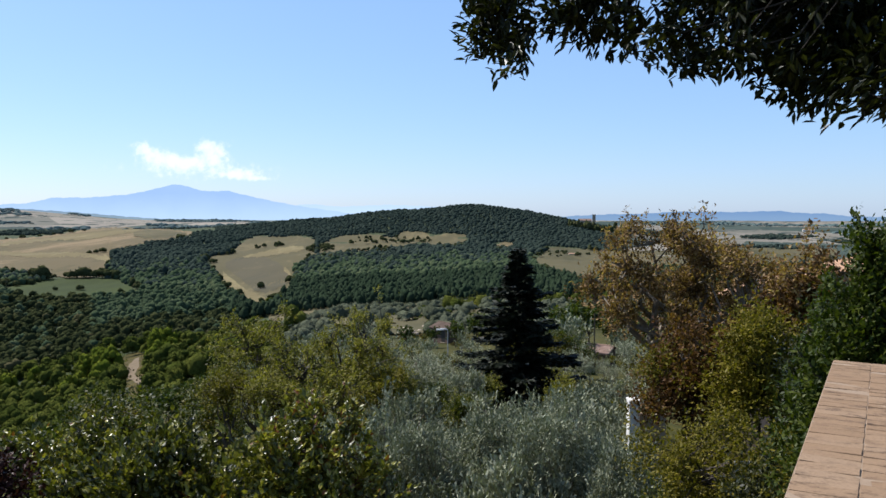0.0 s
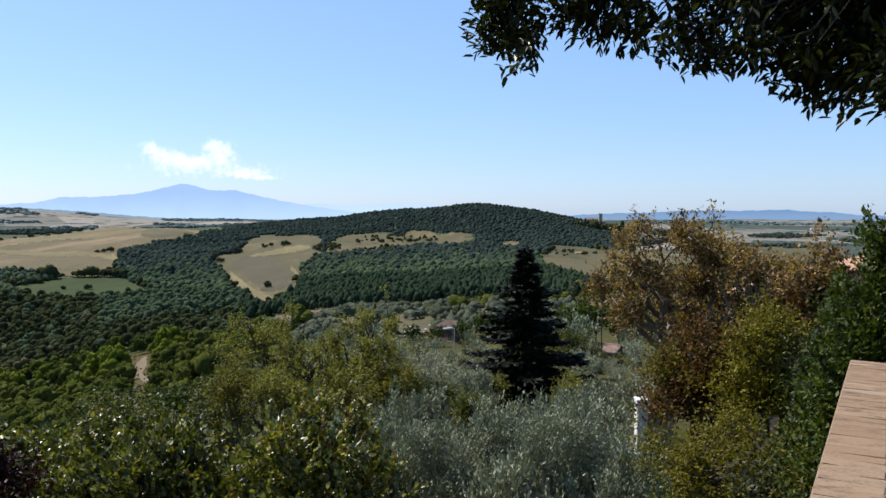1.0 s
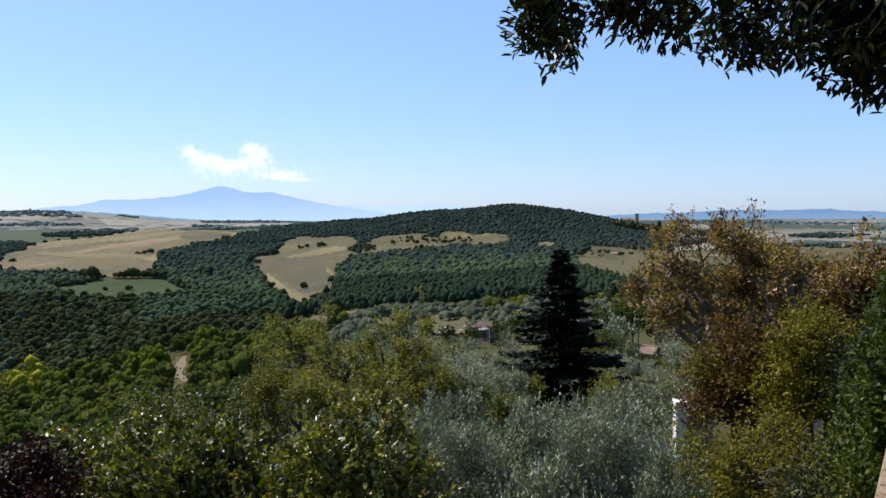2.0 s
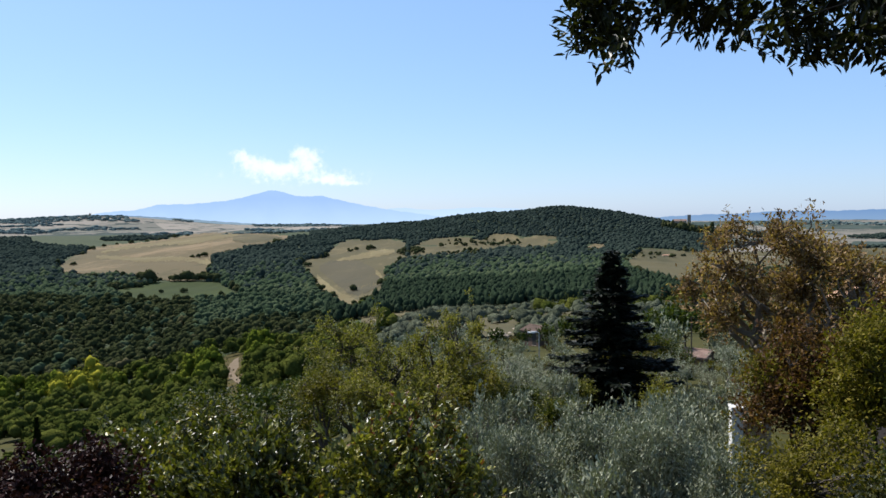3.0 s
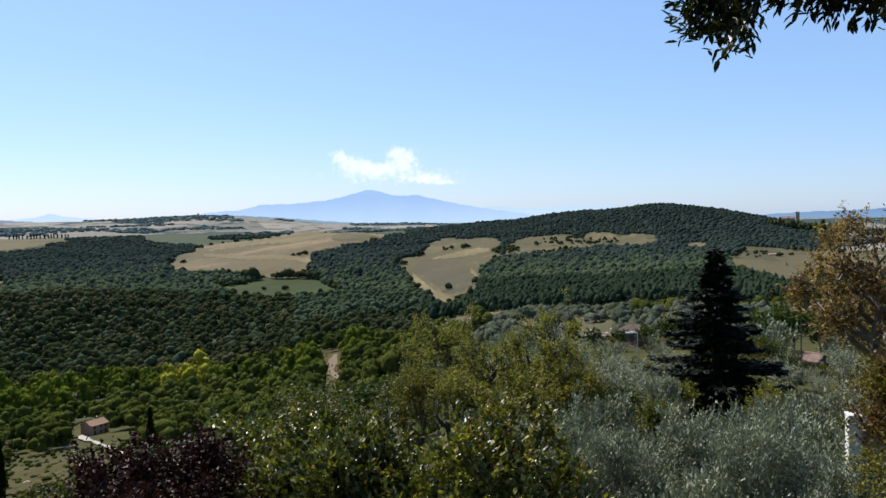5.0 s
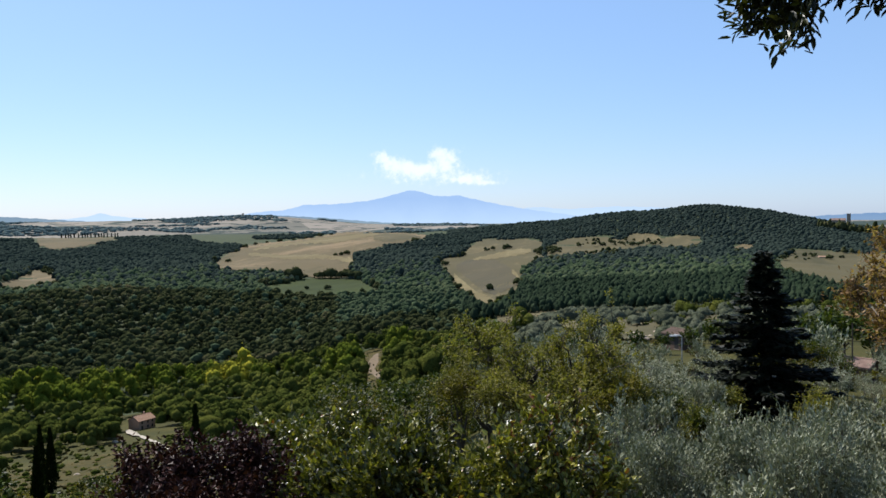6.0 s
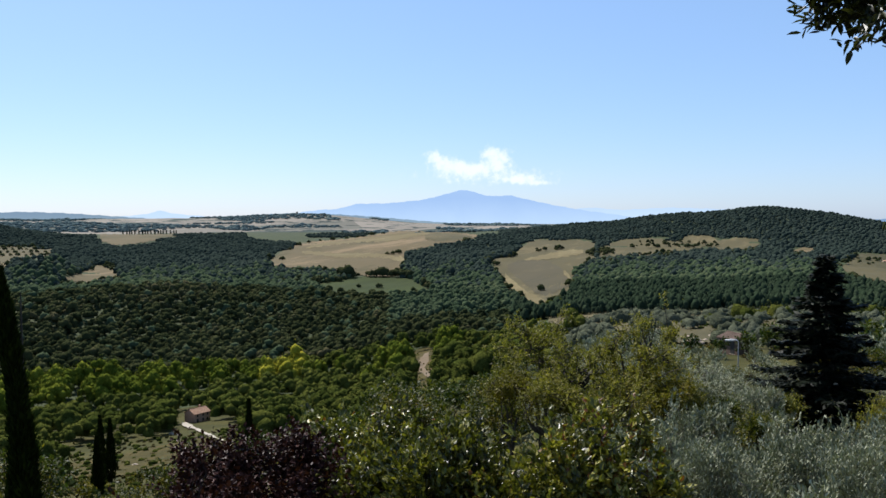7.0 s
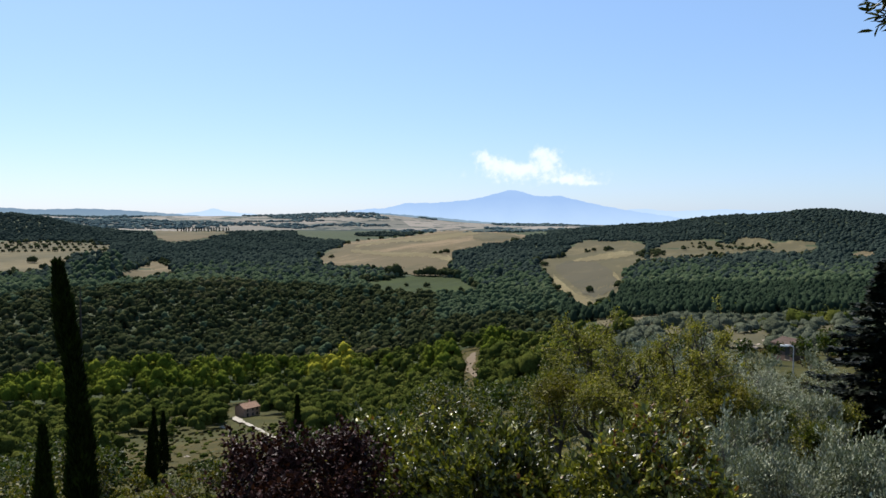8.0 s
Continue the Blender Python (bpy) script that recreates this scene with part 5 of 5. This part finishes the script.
thin = rng.random(len(p)) < 0.72
pop = lush & (az > 19) & (r > 425) & (r < 560) & (wave(p[:, 0], p[:, 1], 31.0) > 0.05) & (rng.random(len(p)) < 0.72)
yel = pop & (np.abs(az - 31.3) < 1.5) & (r > 455) & (r < 525)
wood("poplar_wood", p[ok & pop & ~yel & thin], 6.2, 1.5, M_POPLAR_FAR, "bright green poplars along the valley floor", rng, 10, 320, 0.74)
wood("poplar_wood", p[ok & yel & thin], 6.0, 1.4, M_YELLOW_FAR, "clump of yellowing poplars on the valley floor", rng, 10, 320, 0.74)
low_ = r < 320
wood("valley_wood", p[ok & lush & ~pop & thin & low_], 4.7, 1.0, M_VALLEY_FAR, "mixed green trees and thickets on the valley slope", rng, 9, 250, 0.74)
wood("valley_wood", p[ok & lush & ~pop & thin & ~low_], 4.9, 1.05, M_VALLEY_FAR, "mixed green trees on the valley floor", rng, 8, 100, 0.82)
gro = ok & ~lush & (rng.random(len(p)) < 0.66)
crowns("olive_grove", p[gro & (wave(p[:, 0], p[:, 1], 27.0) < 0.85)], 2.2, 0.9, 1, M_OLIVE_FAR, "grey-green olive grove on a terraced hillside", rng, cards=42, core=0.88)
crowns("grove_wood", p[gro & (wave(p[:, 0], p[:, 1], 27.0) >= 0.85)], 3.0, 1.1, 1, M_VALLEY_FAR, "green trees among the olive grove", rng, cards=110, core=0.85)

PROTO = {
    "green_tree": [tree_meshes("garden", 100 + i, 4.2, (2.9, 2.7, 2.4), 46, 0.7, 13, (0.66, 0.38), (M_BARK, M_GREENLEAF, M_VALLEY), limbs=5, twigs=False) for i in range(3)],
    "olive_tree": [tree_meshes("garden_olive", 110 + i, 2.9, (2.1, 2.0, 1.6), 42, 0.5, 13, (0.46, 0.17), (M_BARK_PALE, M_OLIVE), limbs=5, upward=0.9, shoot=1.6, twigs=False) for i in range(3)],
    "thicket_bush": [tree_meshes("garden_bush", 120 + i, 1.5, (2.0, 1.8, 1.4), 30, 0.55, 13, (0.5, 0.27), (M_BARK, M_SHRUB, M_GREENLEAF), limbs=4, twigs=False) for i in range(3)],
}
for kind, args in (("green_tree", ("garden_near", 4.2, (2.9, 2.7, 2.4), 60, 0.6, 55, (0.26, 0.14), (M_BARK, M_GREENLEAF, M_SHRUB))), ("olive_tree", ("garden_olive_near", 2.9, (2.1, 2.0, 1.6), 50, 0.5, 50, (0.2, 0.06), (M_BARK_PALE, M_OLIVE))),
                   ("thicket_bush", ("garden_bush_near", 1.5, (2.0, 1.8, 1.4), 40, 0.5, 50, (0.2, 0.1), (M_BARK, M_SHRUB, M_GREENLEAF)))):
    PROTO[kind].append(tree_meshes(args[0], 140, *args[1:], limbs=6))
LABELS = {"green_tree": ("full green broadleaf tree on the garden slope", "tree", "broadleaf trees on the slope"),
          "olive_tree": ("grey-green olive tree on the garden slope", "tree", "olive trees further down"),
          "thicket_bush": ("low olive-green bush on the garden slope", "bush", "bushes on the slope")}
first = {}


def plant(kind, az, r, sc, turn_):
    k = 3 if r < 78 else int(turn_) % 3
    m = stand(az, r, turn_, sc)
    if (kind, k) in first:
        copy_thing(first[kind, k], m @ Matrix.Scale(1 / first[kind, k].scale[0], 4)).scale = (sc, sc, sc)
    else:
        first[kind, k] = tree(kind, PROTO[kind][k], m, *LABELS[kind])


p = scatter(rng, -36, 60, 44, 150, 7.2)
az, r, el = polar(p)
ok = ~in_fields(p[:, 0], p[:, 1], CLEAR, 0.3)
ok &= ~((np.abs(az + 5.5) < 4) & (r < 50)) & ~((az < 17) & (az > 2) & (r < 41)) & ~((az < -19) & (r < 62))
small = ((az > -2.5) & (az < 5.5) & (r > 58)) | ((az > -13.8) & (az < -9.3))
low_bank = (az > 34) & (az < 46.5) & (r > 50)
for a_, r_, good, bank, low_ in zip(az, r, ok, low_bank, small):
    k, w = rng.random(), rng.random()
    if not good:
        continue
    if low_:
        if k < 0.75:
            plant("olive_tree" if k < 0.5 else "thicket_bush", a_, r_, 0.42 + 0.2 * w, rng.uniform(0, 360))
        continue
    if bank:
        if k < 0.85:
            plant("thicket_bush", a_, r_, 0.45 + 0.4 * w, rng.uniform(0, 360))
        continue
    if a_ > 15:
        if k < 0.62:
            plant("green_tree", a_, r_, 0.6 + 0.45 * w, rng.uniform(0, 360))
        elif k < 0.86:
            plant("thicket_bush", a_, r_, 0.8 + 0.6 * w, rng.uniform(0, 360))
        elif k < 0.88:
            plant("thicket_bush", a_, r_, 0.8 + 0.4 * w, rng.uniform(0, 360))
    else:
        if k < 0.56:
            plant("olive_tree", a_, r_, 0.75 + 0.4 * w, rng.uniform(0, 360))
        elif k < 0.72:
            plant("green_tree", a_, r_, 0.55 + 0.35 * w, rng.uniform(0, 360))
        elif k < 0.93:
            plant("thicket_bush", a_, r_, 0.6 + 0.5 * w, rng.uniform(0, 360))

for a_, r_, s_ in ((-0.9, 118.0, 0.62), (0.7, 120.0, 0.5), (-2.4, 124.0, 0.7), (2.6, 122.0, 0.55), (-10.2, 70.0, 0.5), (-9.4, 104.0, 1.05), (-10.6, 112.0, 1.15), (-12.0, 106.0, 1.1), (-8.2, 118.0, 0.9), (-13.2, 98.0, 0.95)):
    plant("green_tree", a_, r_, s_, a_ * 50 + 60)

for a_, r_, s_ in ((-8.8, 66.0, 0.85), (-13.3, 70.0, 0.9), (-13.9, 60.0, 0.9), (-9.6, 60.0, 0.7), (-12.2, 60.0, 0.5), (-10.6, 66.0, 0.42), (-7.8, 78.0, 0.9), (-11.6, 72.0, 0.4), (-12.9, 92.0, 0.9), (-9.2, 84.0, 0.85)):
    plant("olive_tree", a_, r_, s_, a_ * 77 + 900)

# scrub and tussocks between the trees
p = scatter(rng, -32, 56, 40, 330, 4.6)
az, r, el = polar(p)
p = p[(rng.random(len(p)) < np.where(az > 33, 0.8, 0.5)) & ~in_fields(p[:, 0], p[:, 1], [("", None, "", LANE)] + CLEAR[3:], 0.0) & ((wave(p[:, 0], p[:, 1], 13.0) > -0.1) | (az > 30))]
crowns("scrub", p[::2], 0.9, 0.8, 0, M_VALLEY_FAR, "low green scrub on the dry slope", rng, "scrub", cards=14)
crowns("scrub", p[1::2], 0.7, 0.6, 0, M_SCRUB_DRY, "dry yellowish tussocks on the slope", rng, "scrub", cards=14)

# copses and paths among the far fields
def copse(az0, az1, el0, el1, n, size, tall, mat, label):
    p_ = np.array([spot(a_, reach(a_, e_)) for a_, e_ in zip(rng.uniform(az0, az1, n), rng.uniform(el0, el1, n))])
    wood("copse", p_, size, tall, mat, label, rng, 8, 30, 0.9)


copse(7.7, 9.5, -2.75, -2.35, 22, 5.6, 1.0, M_WOOD_DARK, "dark copse between two dry fields")
copse(12.6, 13.4, -2.45, -2.3, 5, 5.0, 0.9, M_WOOD_DARK, "small dark copse in a dry field")
copse(11.3, 12.0, -2.35, -2.2, 4, 5.0, 0.9, M_WOOD_DARK, "few dark oaks in a dry field")
copse(3.2, 4.6, -2.15, -1.75, 9, 4.6, 1.1, M_WOOD_DARK, "scattered dark trees on a clearing")
copse(0.6, 2.8, -2.1, -1.75, 16, 4.4, 1.0, M_WOOD_DARK, "hedge of dark trees across a clearing")
copse(5.2, 6.8, -2.2, -1.75, 10, 4.2, 1.1, M_WOOD_DARK, "loose row of dark trees on a clearing")
copse(2.6, 7.2, -6.45, -6.1, 15, 4.6, 0.85, M_VALLEY_FAR, "light green trees along the foot of a pine plantation")
copse(11.2, 12.4, -6.6, -6.2, 6, 4.8, 0.9, M_VALLEY_FAR, "green trees at the foot of a dry field")
copse(-8.9, -7.6, -3.1, -2.7, 8, 4.2, 0.8, M_WOOD_DARK, "dark hedge round a ruined farmyard")
copse(28.2, 31.5, -4.75, -4.35, 18, 5.4, 0.95, M_WOOD_DARK, "dark trees round a farm beside a meadow")
build_field("path", M_STRAW, "pale path along a stubble field", [(23.25, -2.85, -2.72), (23.0, -3.15, -2.8), (22.7, -3.6, -3.2), (22.4, -4.15, -3.75)], 0.9)
build_field("path", M_STRAW, "pale path at a dry field's edge", [(11.5, -3.95, -3.75), (11.2, -4.25, -3.9), (10.8, -4.75, -4.4)], 0.9)

# trees standing alone in the fields and hedges
def field_oak(seed):
    g = np.random.default_rng(seed)
    bag = Bag()
    bag.tube(bent((0, 0, -0.5), (0.2, 0.1, 3.0), g, 0.0), np.linspace(0.45, 0.3, 5), 7)
    for k in range(5):
        a_ = k * 1.26 + g.random()
        bag.tube(bent((0.2, 0.1, 2.6), (2.6 * math.cos(a_), 2.6 * math.sin(a_), 4.6), g, 0.1), np.linspace(0.2, 0.06, 5), 5)
    return bag.mesh("field_oak_wood", M_BARK), crown_mesh("field_oak_crown", np.array([[0, 0, 0.6]]), 4.8, 0.85, 2, M_WOOD_DARK, g, 90)


FT = [field_oak(130 + i) for i in range(3)]
for i, (a_, e_, s_) in enumerate(((18.35, -1.72, 1.3), (13.0, -5.25, 1.0), (10.9, -4.9, 0.9), (12.2, -6.1, 0.9), (12.7, -2.3, .8), (11.8, -2.25, .9), (11.5, -2.2, .7), (26.2, -4.95, .6), (24.7, -5.0, .6), (24.1, -2.6, .7), (23.7, -2.6, .9), (23.3, -2.55, .8),
                                  (25.3, -4.2, 1.2), (24.9, -4.2, 1.25), (24.5, -4.2, 1.3), (24.1, -4.2, 1.2), (23.7, -4.22, 1.3), (23.3, -4.22, 1.2), (22.9, -4.25, 1.3), (22.5, -4.3, 1.4), (27.1, -4.2, 1.6), (27.6, -4.5, .9), (28.4, -4.6, .9), (29.2, -4.6, .9), (29.9, -4.4, .8),
                                  (5.6, -2.0, .7), (4.9, -2.1, .7), (4.2, -1.9, .7), (3.6, -2.0, .8), (2.9, -2.1, .8), (2.3, -2.0, .7), (-8.2, -2.8, .7), (-9.7, -3.0, .7), (-10.4, -2.9, .6), (-11.5, -4.2, .8), (51.0, -3.0, 1.0), (9.0, -2.5, 1.0), (8.2, -2.5, .9), (9.6, -2.6, .8), (31.6, -2.9, .8), (31.0, -2.2, .8), (30.4, -1.9, .8), (29.7, -1.7, .8), (28.9, -1.6, .7), (28.0, -1.55, .8), (27.0, -1.45, .7), (26.2, -1.35, .8), (25.2, -1.2, .8), (24.4, -1.1, .7), (21.8, -1.0, .6), (16.8, -3.2, 1.0), (16.2, -3.4, .9), (15.8, -4.6, 1.0), (15.4, -5.2, .9), (14.6, -5.7, .9))):
    tree("oak_tree", FT[i % 3], stand(a_, reach(a_, e_), i * 71.0, s_ * 1.4), "round dark green oak standing in a field", group="oaks in the fields")
for i, a_ in enumerate(np.arange(38.7, 42.3, 0.2)):
    me = first.setdefault("far_cypress", None)
    if me is None:
        first["far_cypress"] = tree("cypress_tree", cypress_meshes(90, 11.0, 1.7, 260, (2.2, 0.9)), stand(a_, reach(a_, -1.0)), "dark cypress in a row across a field", group="row of cypresses")
    else:
        copy_thing(me, stand(a_ + 0.05 * math.sin(i * 5), reach(a_, -0.99)))
rows_ = np.array([(a_, e_) for e_ in (-2.28, -2.08, -1.9, -1.74) for a_ in np.arange(46.6 + 0.8 * (e_ + 2.3), 58.0, 0.43)])
p = np.array([spot(a_ + rng.normal() * 0.04, reach(a_, e_)) for a_, e_ in rows_])
crowns("orchard", p, 4.0, 0.95, 1, M_WOOD_DARK, "rows of dark round orchard trees on dry ground", rng)


# ---- buildings ----
def tiled_roof(w, d, rise, over=0.35, pitch=0.21, both=True):
    """Gable roof of half-round tiles running down each slope, ridge along x."""
    bag = Bag()
    n = max(6, int((w + 2 * over) / pitch) * 4)
    x = np.linspace(-w / 2 - over, w / 2 + over, n + 1)
    prof = 0.055 * np.abs(np.sin(np.arange(n + 1) * math.pi / 4))
    for sgn in (-1, 1):
        ln = d / 2 + over
        dropz = rise * ln / (d / 2)
        rows = []
        for k in range(9):
            t = k / 8
            rows.append(np.stack([x, np.full(n + 1, sgn * ln * t), rise - dropz * t + prof + 0.02 * (k % 2)], -1))
        rows.append(np.stack([x, np.full(n + 1, sgn * ln), np.full(n + 1, rise - dropz - 0.14)], -1))
        rows.append(np.stack([x, np.zeros(n + 1), np.full(n + 1, rise - 0.14)], -1))
        v = np.concatenate(rows)
        i, j = np.meshgrid(np.arange(n), np.arange(len(rows) - 1))
        q = np.stack([j * (n + 1) + i, j * (n + 1) + i + 1, (j + 1) * (n + 1) + i + 1, (j + 1) * (n + 1) + i], -1).reshape(-1, 4)
        bag.add(v, q[:, ::-1] if sgn < 0 else q)
    bag.tube([(x[0], 0, rise + 0.03), (x[-1], 0, rise + 0.03)], [0.11, 0.11], 8)
    return bag


def house(name, m, w, d, h, rise, wall_mat, label, roof_mat=None, *, windows=(), chimney=True, deep=1.5, category="house", pitch=0.21):
    ob = thing(name, m, label, category)
    b = Bag()
    v, f = quad_prism([(-w / 2, -d / 2), (w / 2, -d / 2), (w / 2, d / 2), (-w / 2, d / 2)], -deep, h)
    b.add(v, f)
    for s in (-1, 1):
        b.add([(s * w / 2, -d / 2, h), (s * w / 2, d / 2, h), (s * w / 2, 0, h + rise - 0.12)], [(0, 1, 2)] if s > 0 else [(1, 0, 2)])
    walls = part("wall", b.mesh("house_wall", wall_mat), ob)
    r = tiled_roof(w, d, rise, pitch=pitch)
    rf = part("roof", r.mesh("house_roof", roof_mat or M_ROOF), ob, "terracotta tiled roof")
    rf.location = (0, 0, h)
    if chimney:
        c = Bag()
        c.box((w * 0.22, d * 0.12, h + rise * 0.9 + 0.3), (0.5, 0.5, 1.1))
        c.box((w * 0.22, d * 0.12, h + rise * 0.9 + 0.9), (0.7, 0.7, 0.12))
        part("chimney", c.mesh("chimney", wall_mat), ob)
    for x, z, ww, hh, side in windows:
        c = Bag()
        if side == "front":
            c.box((x, -d / 2 - 0.004, z), (ww, 0.05, hh))
            sill = ((x, -d / 2 - 0.05, z - hh / 2 - 0.05), (ww + 0.2, 0.16, 0.09))
        else:
            c.box((-w / 2 - 0.004, x, z), (0.05, ww, hh))
            sill = ((-w / 2 - 0.05, x, z - hh / 2 - 0.05), (0.16, ww + 0.2, 0.09))
        wn_ = part("window" if hh < 1.7 else "door", c.mesh("opening", M_DARKOPEN), ob)
        c = Bag()
        c.box(*sill)
        part("sill", c.mesh("sill", M_STONE), wn_)
    return ob


def facing(az, r, turn_=0.0, lift=0.0):
    """On the ground at a bearing, its front (-y) towards the terrace, then turned."""
    x, y, z = spot(az, r)
    return pose(x, y, z + lift, 0, 0, az + turn_)


W4 = [(-2.6, 1.2, 1.0, 2.1, "front"), (0.4, 1.5, 0.9, 1.2, "front"), (2.8, 1.5, 0.9, 1.2, "front"), (-2.6, 4.0, .8, 1.1, "front"), (0.4, 4.0, .8, 1.1, "front"), (2.8, 4.0, .8, 1.1, "front")]
house("farmhouse", facing(37.5, 372, 38), 8.5, 7.0, 4.6, 1.7, M_PINKWALL, "ochre farmhouse with a terracotta roof among valley trees", windows=[(x, min(z, 3.6), w_, h_, s_) for x, z, w_, h_, s_ in W4])
house("village_house", facing(-27.6, 38.0, 90, 0.0), 9.0, 9.6, EYE - 2.05 - 1.25 - spot(-27.6, 38.0)[2], 1.25, M_PINKWALL, "house with a bright terracotta roof behind the trees", windows=[(-1.5, 3.2, .9, 1.2, "front"), (1.5, 3.2, .9, 1.2, "front")], chimney=False)
house("garden_shed", facing(-11.2, 86.0, -24, -0.1), 2.9, 2.4, 1.8, 0.45, M_BROWNWALL, "small brick shed with a pale red tiled roof", M_ROOF_OLD, windows=[(0.0, 0.95, .9, 1.8, "front")], chimney=False, category="shed")
house("stone_cottage", facing(-0.3, 132.0, -50, 0.3), 4.0, 3.4, 2.4, 0.6, M_BROWNWALL, "low brown stone cottage between garden trees", M_BROWNWALL, windows=[(-1.5, 1.6, .8, 1.0, "front"), (1.0, 1.05, .95, 2.0, "front")], chimney=False)
house("farm_building", facing(28.6, reach(28.6, -4.05), 6), 22.0, 8.0, 3.6, 1.7, M_STONE, "long low stone farm building at a field's edge", windows=[(-6, 1.6, 1.2, 1.4, "front"), (0, 1.6, 1.2, 1.4, "front"), (6, 1.6, 1.2, 1.4, "front")], chimney=False, pitch=0.8)
house("ruined_farm", facing(-9.4, reach(-9.4, -2.9), 20), 20.0, 8.0, 2.6, 1.2, M_STONE, "grey stone farm ruin in a hedged yard", chimney=False, pitch=0.8)
house("white_farmhouse", facing(-24.8, reach(-24.8, -1.15), 10), 34.0, 12.0, 7.0, 2.5, M_WHITE, "white farmhouse alone on the far plain", chimney=False, pitch=1.5)


def church(az, el, r, label, hall=True):
    x, y, z = spot(az, r)
    z = EYE + r * math.tan(radians(el)) - 28.4
    ob = thing("church_tower", pose(x, y, z, 0, 0, az), label, "church")
    b = Bag()
    b.box((0, 0, -4.0), (8.0, 8.0, 60.0))
    b.box((0, 0, 26.4), (9.0, 9.0, 0.8))
    for i in (-3.2, 0, 3.2):
        for j in (-3.2, 0, 3.2):
            if i or j:
                b.box((i, j, 27.6), (1.3, 1.3, 1.6))
    part("wall", b.mesh("tower_wall", M_STONE), ob)
    if hall:
        b = Bag()
        b.box((-22, 0, -6.0), (32, 11, 38))
        part("hall", b.mesh("hall_wall", M_STONE), ob)
        rf = part("roof", tiled_roof(32, 11, 4.0, pitch=2.0).mesh("hall_roof", M_ROOF_OLD), ob)
        rf.location = (-22, 0, 13.0)


church(-10.8, 0.02, 2020, "stone bell tower and church among cypresses on a ridge")
church(30.5, 0.55, 3480, "slim village tower on the far hilltop", hall=False)
p = scatter(rng, -13.0, -9.0, 1985, 2030, 11.0)
crowns("cypress_wood", p, 4.6, 2.3, 1, M_WOOD_DARK, "dark cypresses round a hilltop church", rng)


# ---- small things on the slope ----
def lamp_post():
    x, y, z = spot(-0.35, 96.0)
    ob = thing("street_lamp", pose(x, y, z), "thin grey street lamp with a pale head", "lamp")
    h = EYE + 96 * math.tan(radians(-8.35)) - z
    b = Bag()
    b.tube([(0, 0, -0.2), (0, 0, h * 0.5), (0, 0, h)], [0.07, 0.06, 0.05], 8)
    part("pole", b.mesh("pole", M_METAL), ob)
    b = Bag()
    b.tube([(0, 0, h), (-0.3, 0, h + 0.12), (-0.9, 0, h + 0.1)], [0.05, 0.09, 0.14], 8)
    b.box((-0.95, 0, h + 0.06), (0.9, 0.4, 0.14))
    part("head", b.mesh("lamp_head", M_WHITE), ob, "pale lamp head")


def white_pillar():
    az, r = -13.65, 23.5
    x, y, z = spot(az, r)
    h = EYE + r * math.tan(radians(-13.0)) - z
    ob = thing("gate_pillar", pose(x, y, z, 0, 0, az + 12), "white rendered gate pillar with thin rods on top", "pillar")
    b = Bag()
    b.box((0, 0, h / 2 - 0.2), (0.3, 0.42, h + 0.4))
    b.box((0, 0, h + 0.03), (0.34, 0.46, 0.06))
    part("shaft", b.mesh("pillar_shaft", M_WHITE), ob)
    for i, dx in enumerate((0.05, 0.13, 0.3)):
        b = Bag()
        b.tube([(dx, 0, h - 0.1), (dx + 0.03, 0, h + 0.45 - 0.12 * i)], [0.014, 0.014], 6)
        part("rod", b.mesh("rod", M_METAL), ob)
    b = Bag()
    b.box((0.55, 0.1, h / 2 - 0.4), (0.8, 0.22, h))
    part("side_wall", b.mesh("side_wall", M_STONE), ob, "rough stone wall beside the pillar")


def cables():
    for k, (a0, e0, a1, e1) in enumerate(((-10.9, -7.0, -15.6, -9.6), (-10.9, -7.5, -16.0, -9.3))):
        pts = []
        for t in np.linspace(0, 1, 9):
            a, e = radians(a0 + (a1 - a0) * t), e0 + (e1 - e0) * t - 0.35 * math.sin(math.pi * t)
            pts.append((-80 * math.sin(a), 80 * math.cos(a), EYE + 80 * math.tan(radians(e))))
        b = Bag()
        b.tube(pts, np.full(9, 0.025), 5)
        b.tube([(pts[0][0], pts[0][1], spot(a0, 80)[2] - 0.3), pts[0]], [0.08, 0.05], 7)
        b.tube([(pts[-1][0], pts[-1][1], spot(a1, 80)[2] - 0.3), pts[-1]], [0.11, 0.07], 7)
        tagged(new("power_cable", b.mesh("power_cable", M_BARK)), "sagging overhead cable between wooden poles on the slope", "cable")


def pale_rocks():
    rng_ = np.random.default_rng(3)
    v0, f0 = DOMES[1]
    for a_, e_, s_ in ((2.5, -8.6, 1.1), (2.1, -8.7, 0.8), (1.7, -8.5, 0.7), (2.8, -8.3, 0.7), (39.2, -14.5, 1.0), (41.6, -16.3, 0.8), (1.2, -8.2, 0.9)):
        r_ = reach(a_, e_)
        x, y, z = spot(a_, r_)
        v = v0 * np.array([1.3, 1.0, 0.7]) * s_ * (1 + rng_.normal(size=(len(v0), 1)) * 0.12)
        ob = new("pale_rock", mesh_of("pale_rock", v, f0, M_STONE))
        ob.matrix_basis = pose(x, y, z + 0.25 * s_)
        tagged(ob, "pale limestone rock on the dry slope", "rock", "pale rocks")


lamp_post()
white_pillar()
cables()
pale_rocks()
coping()
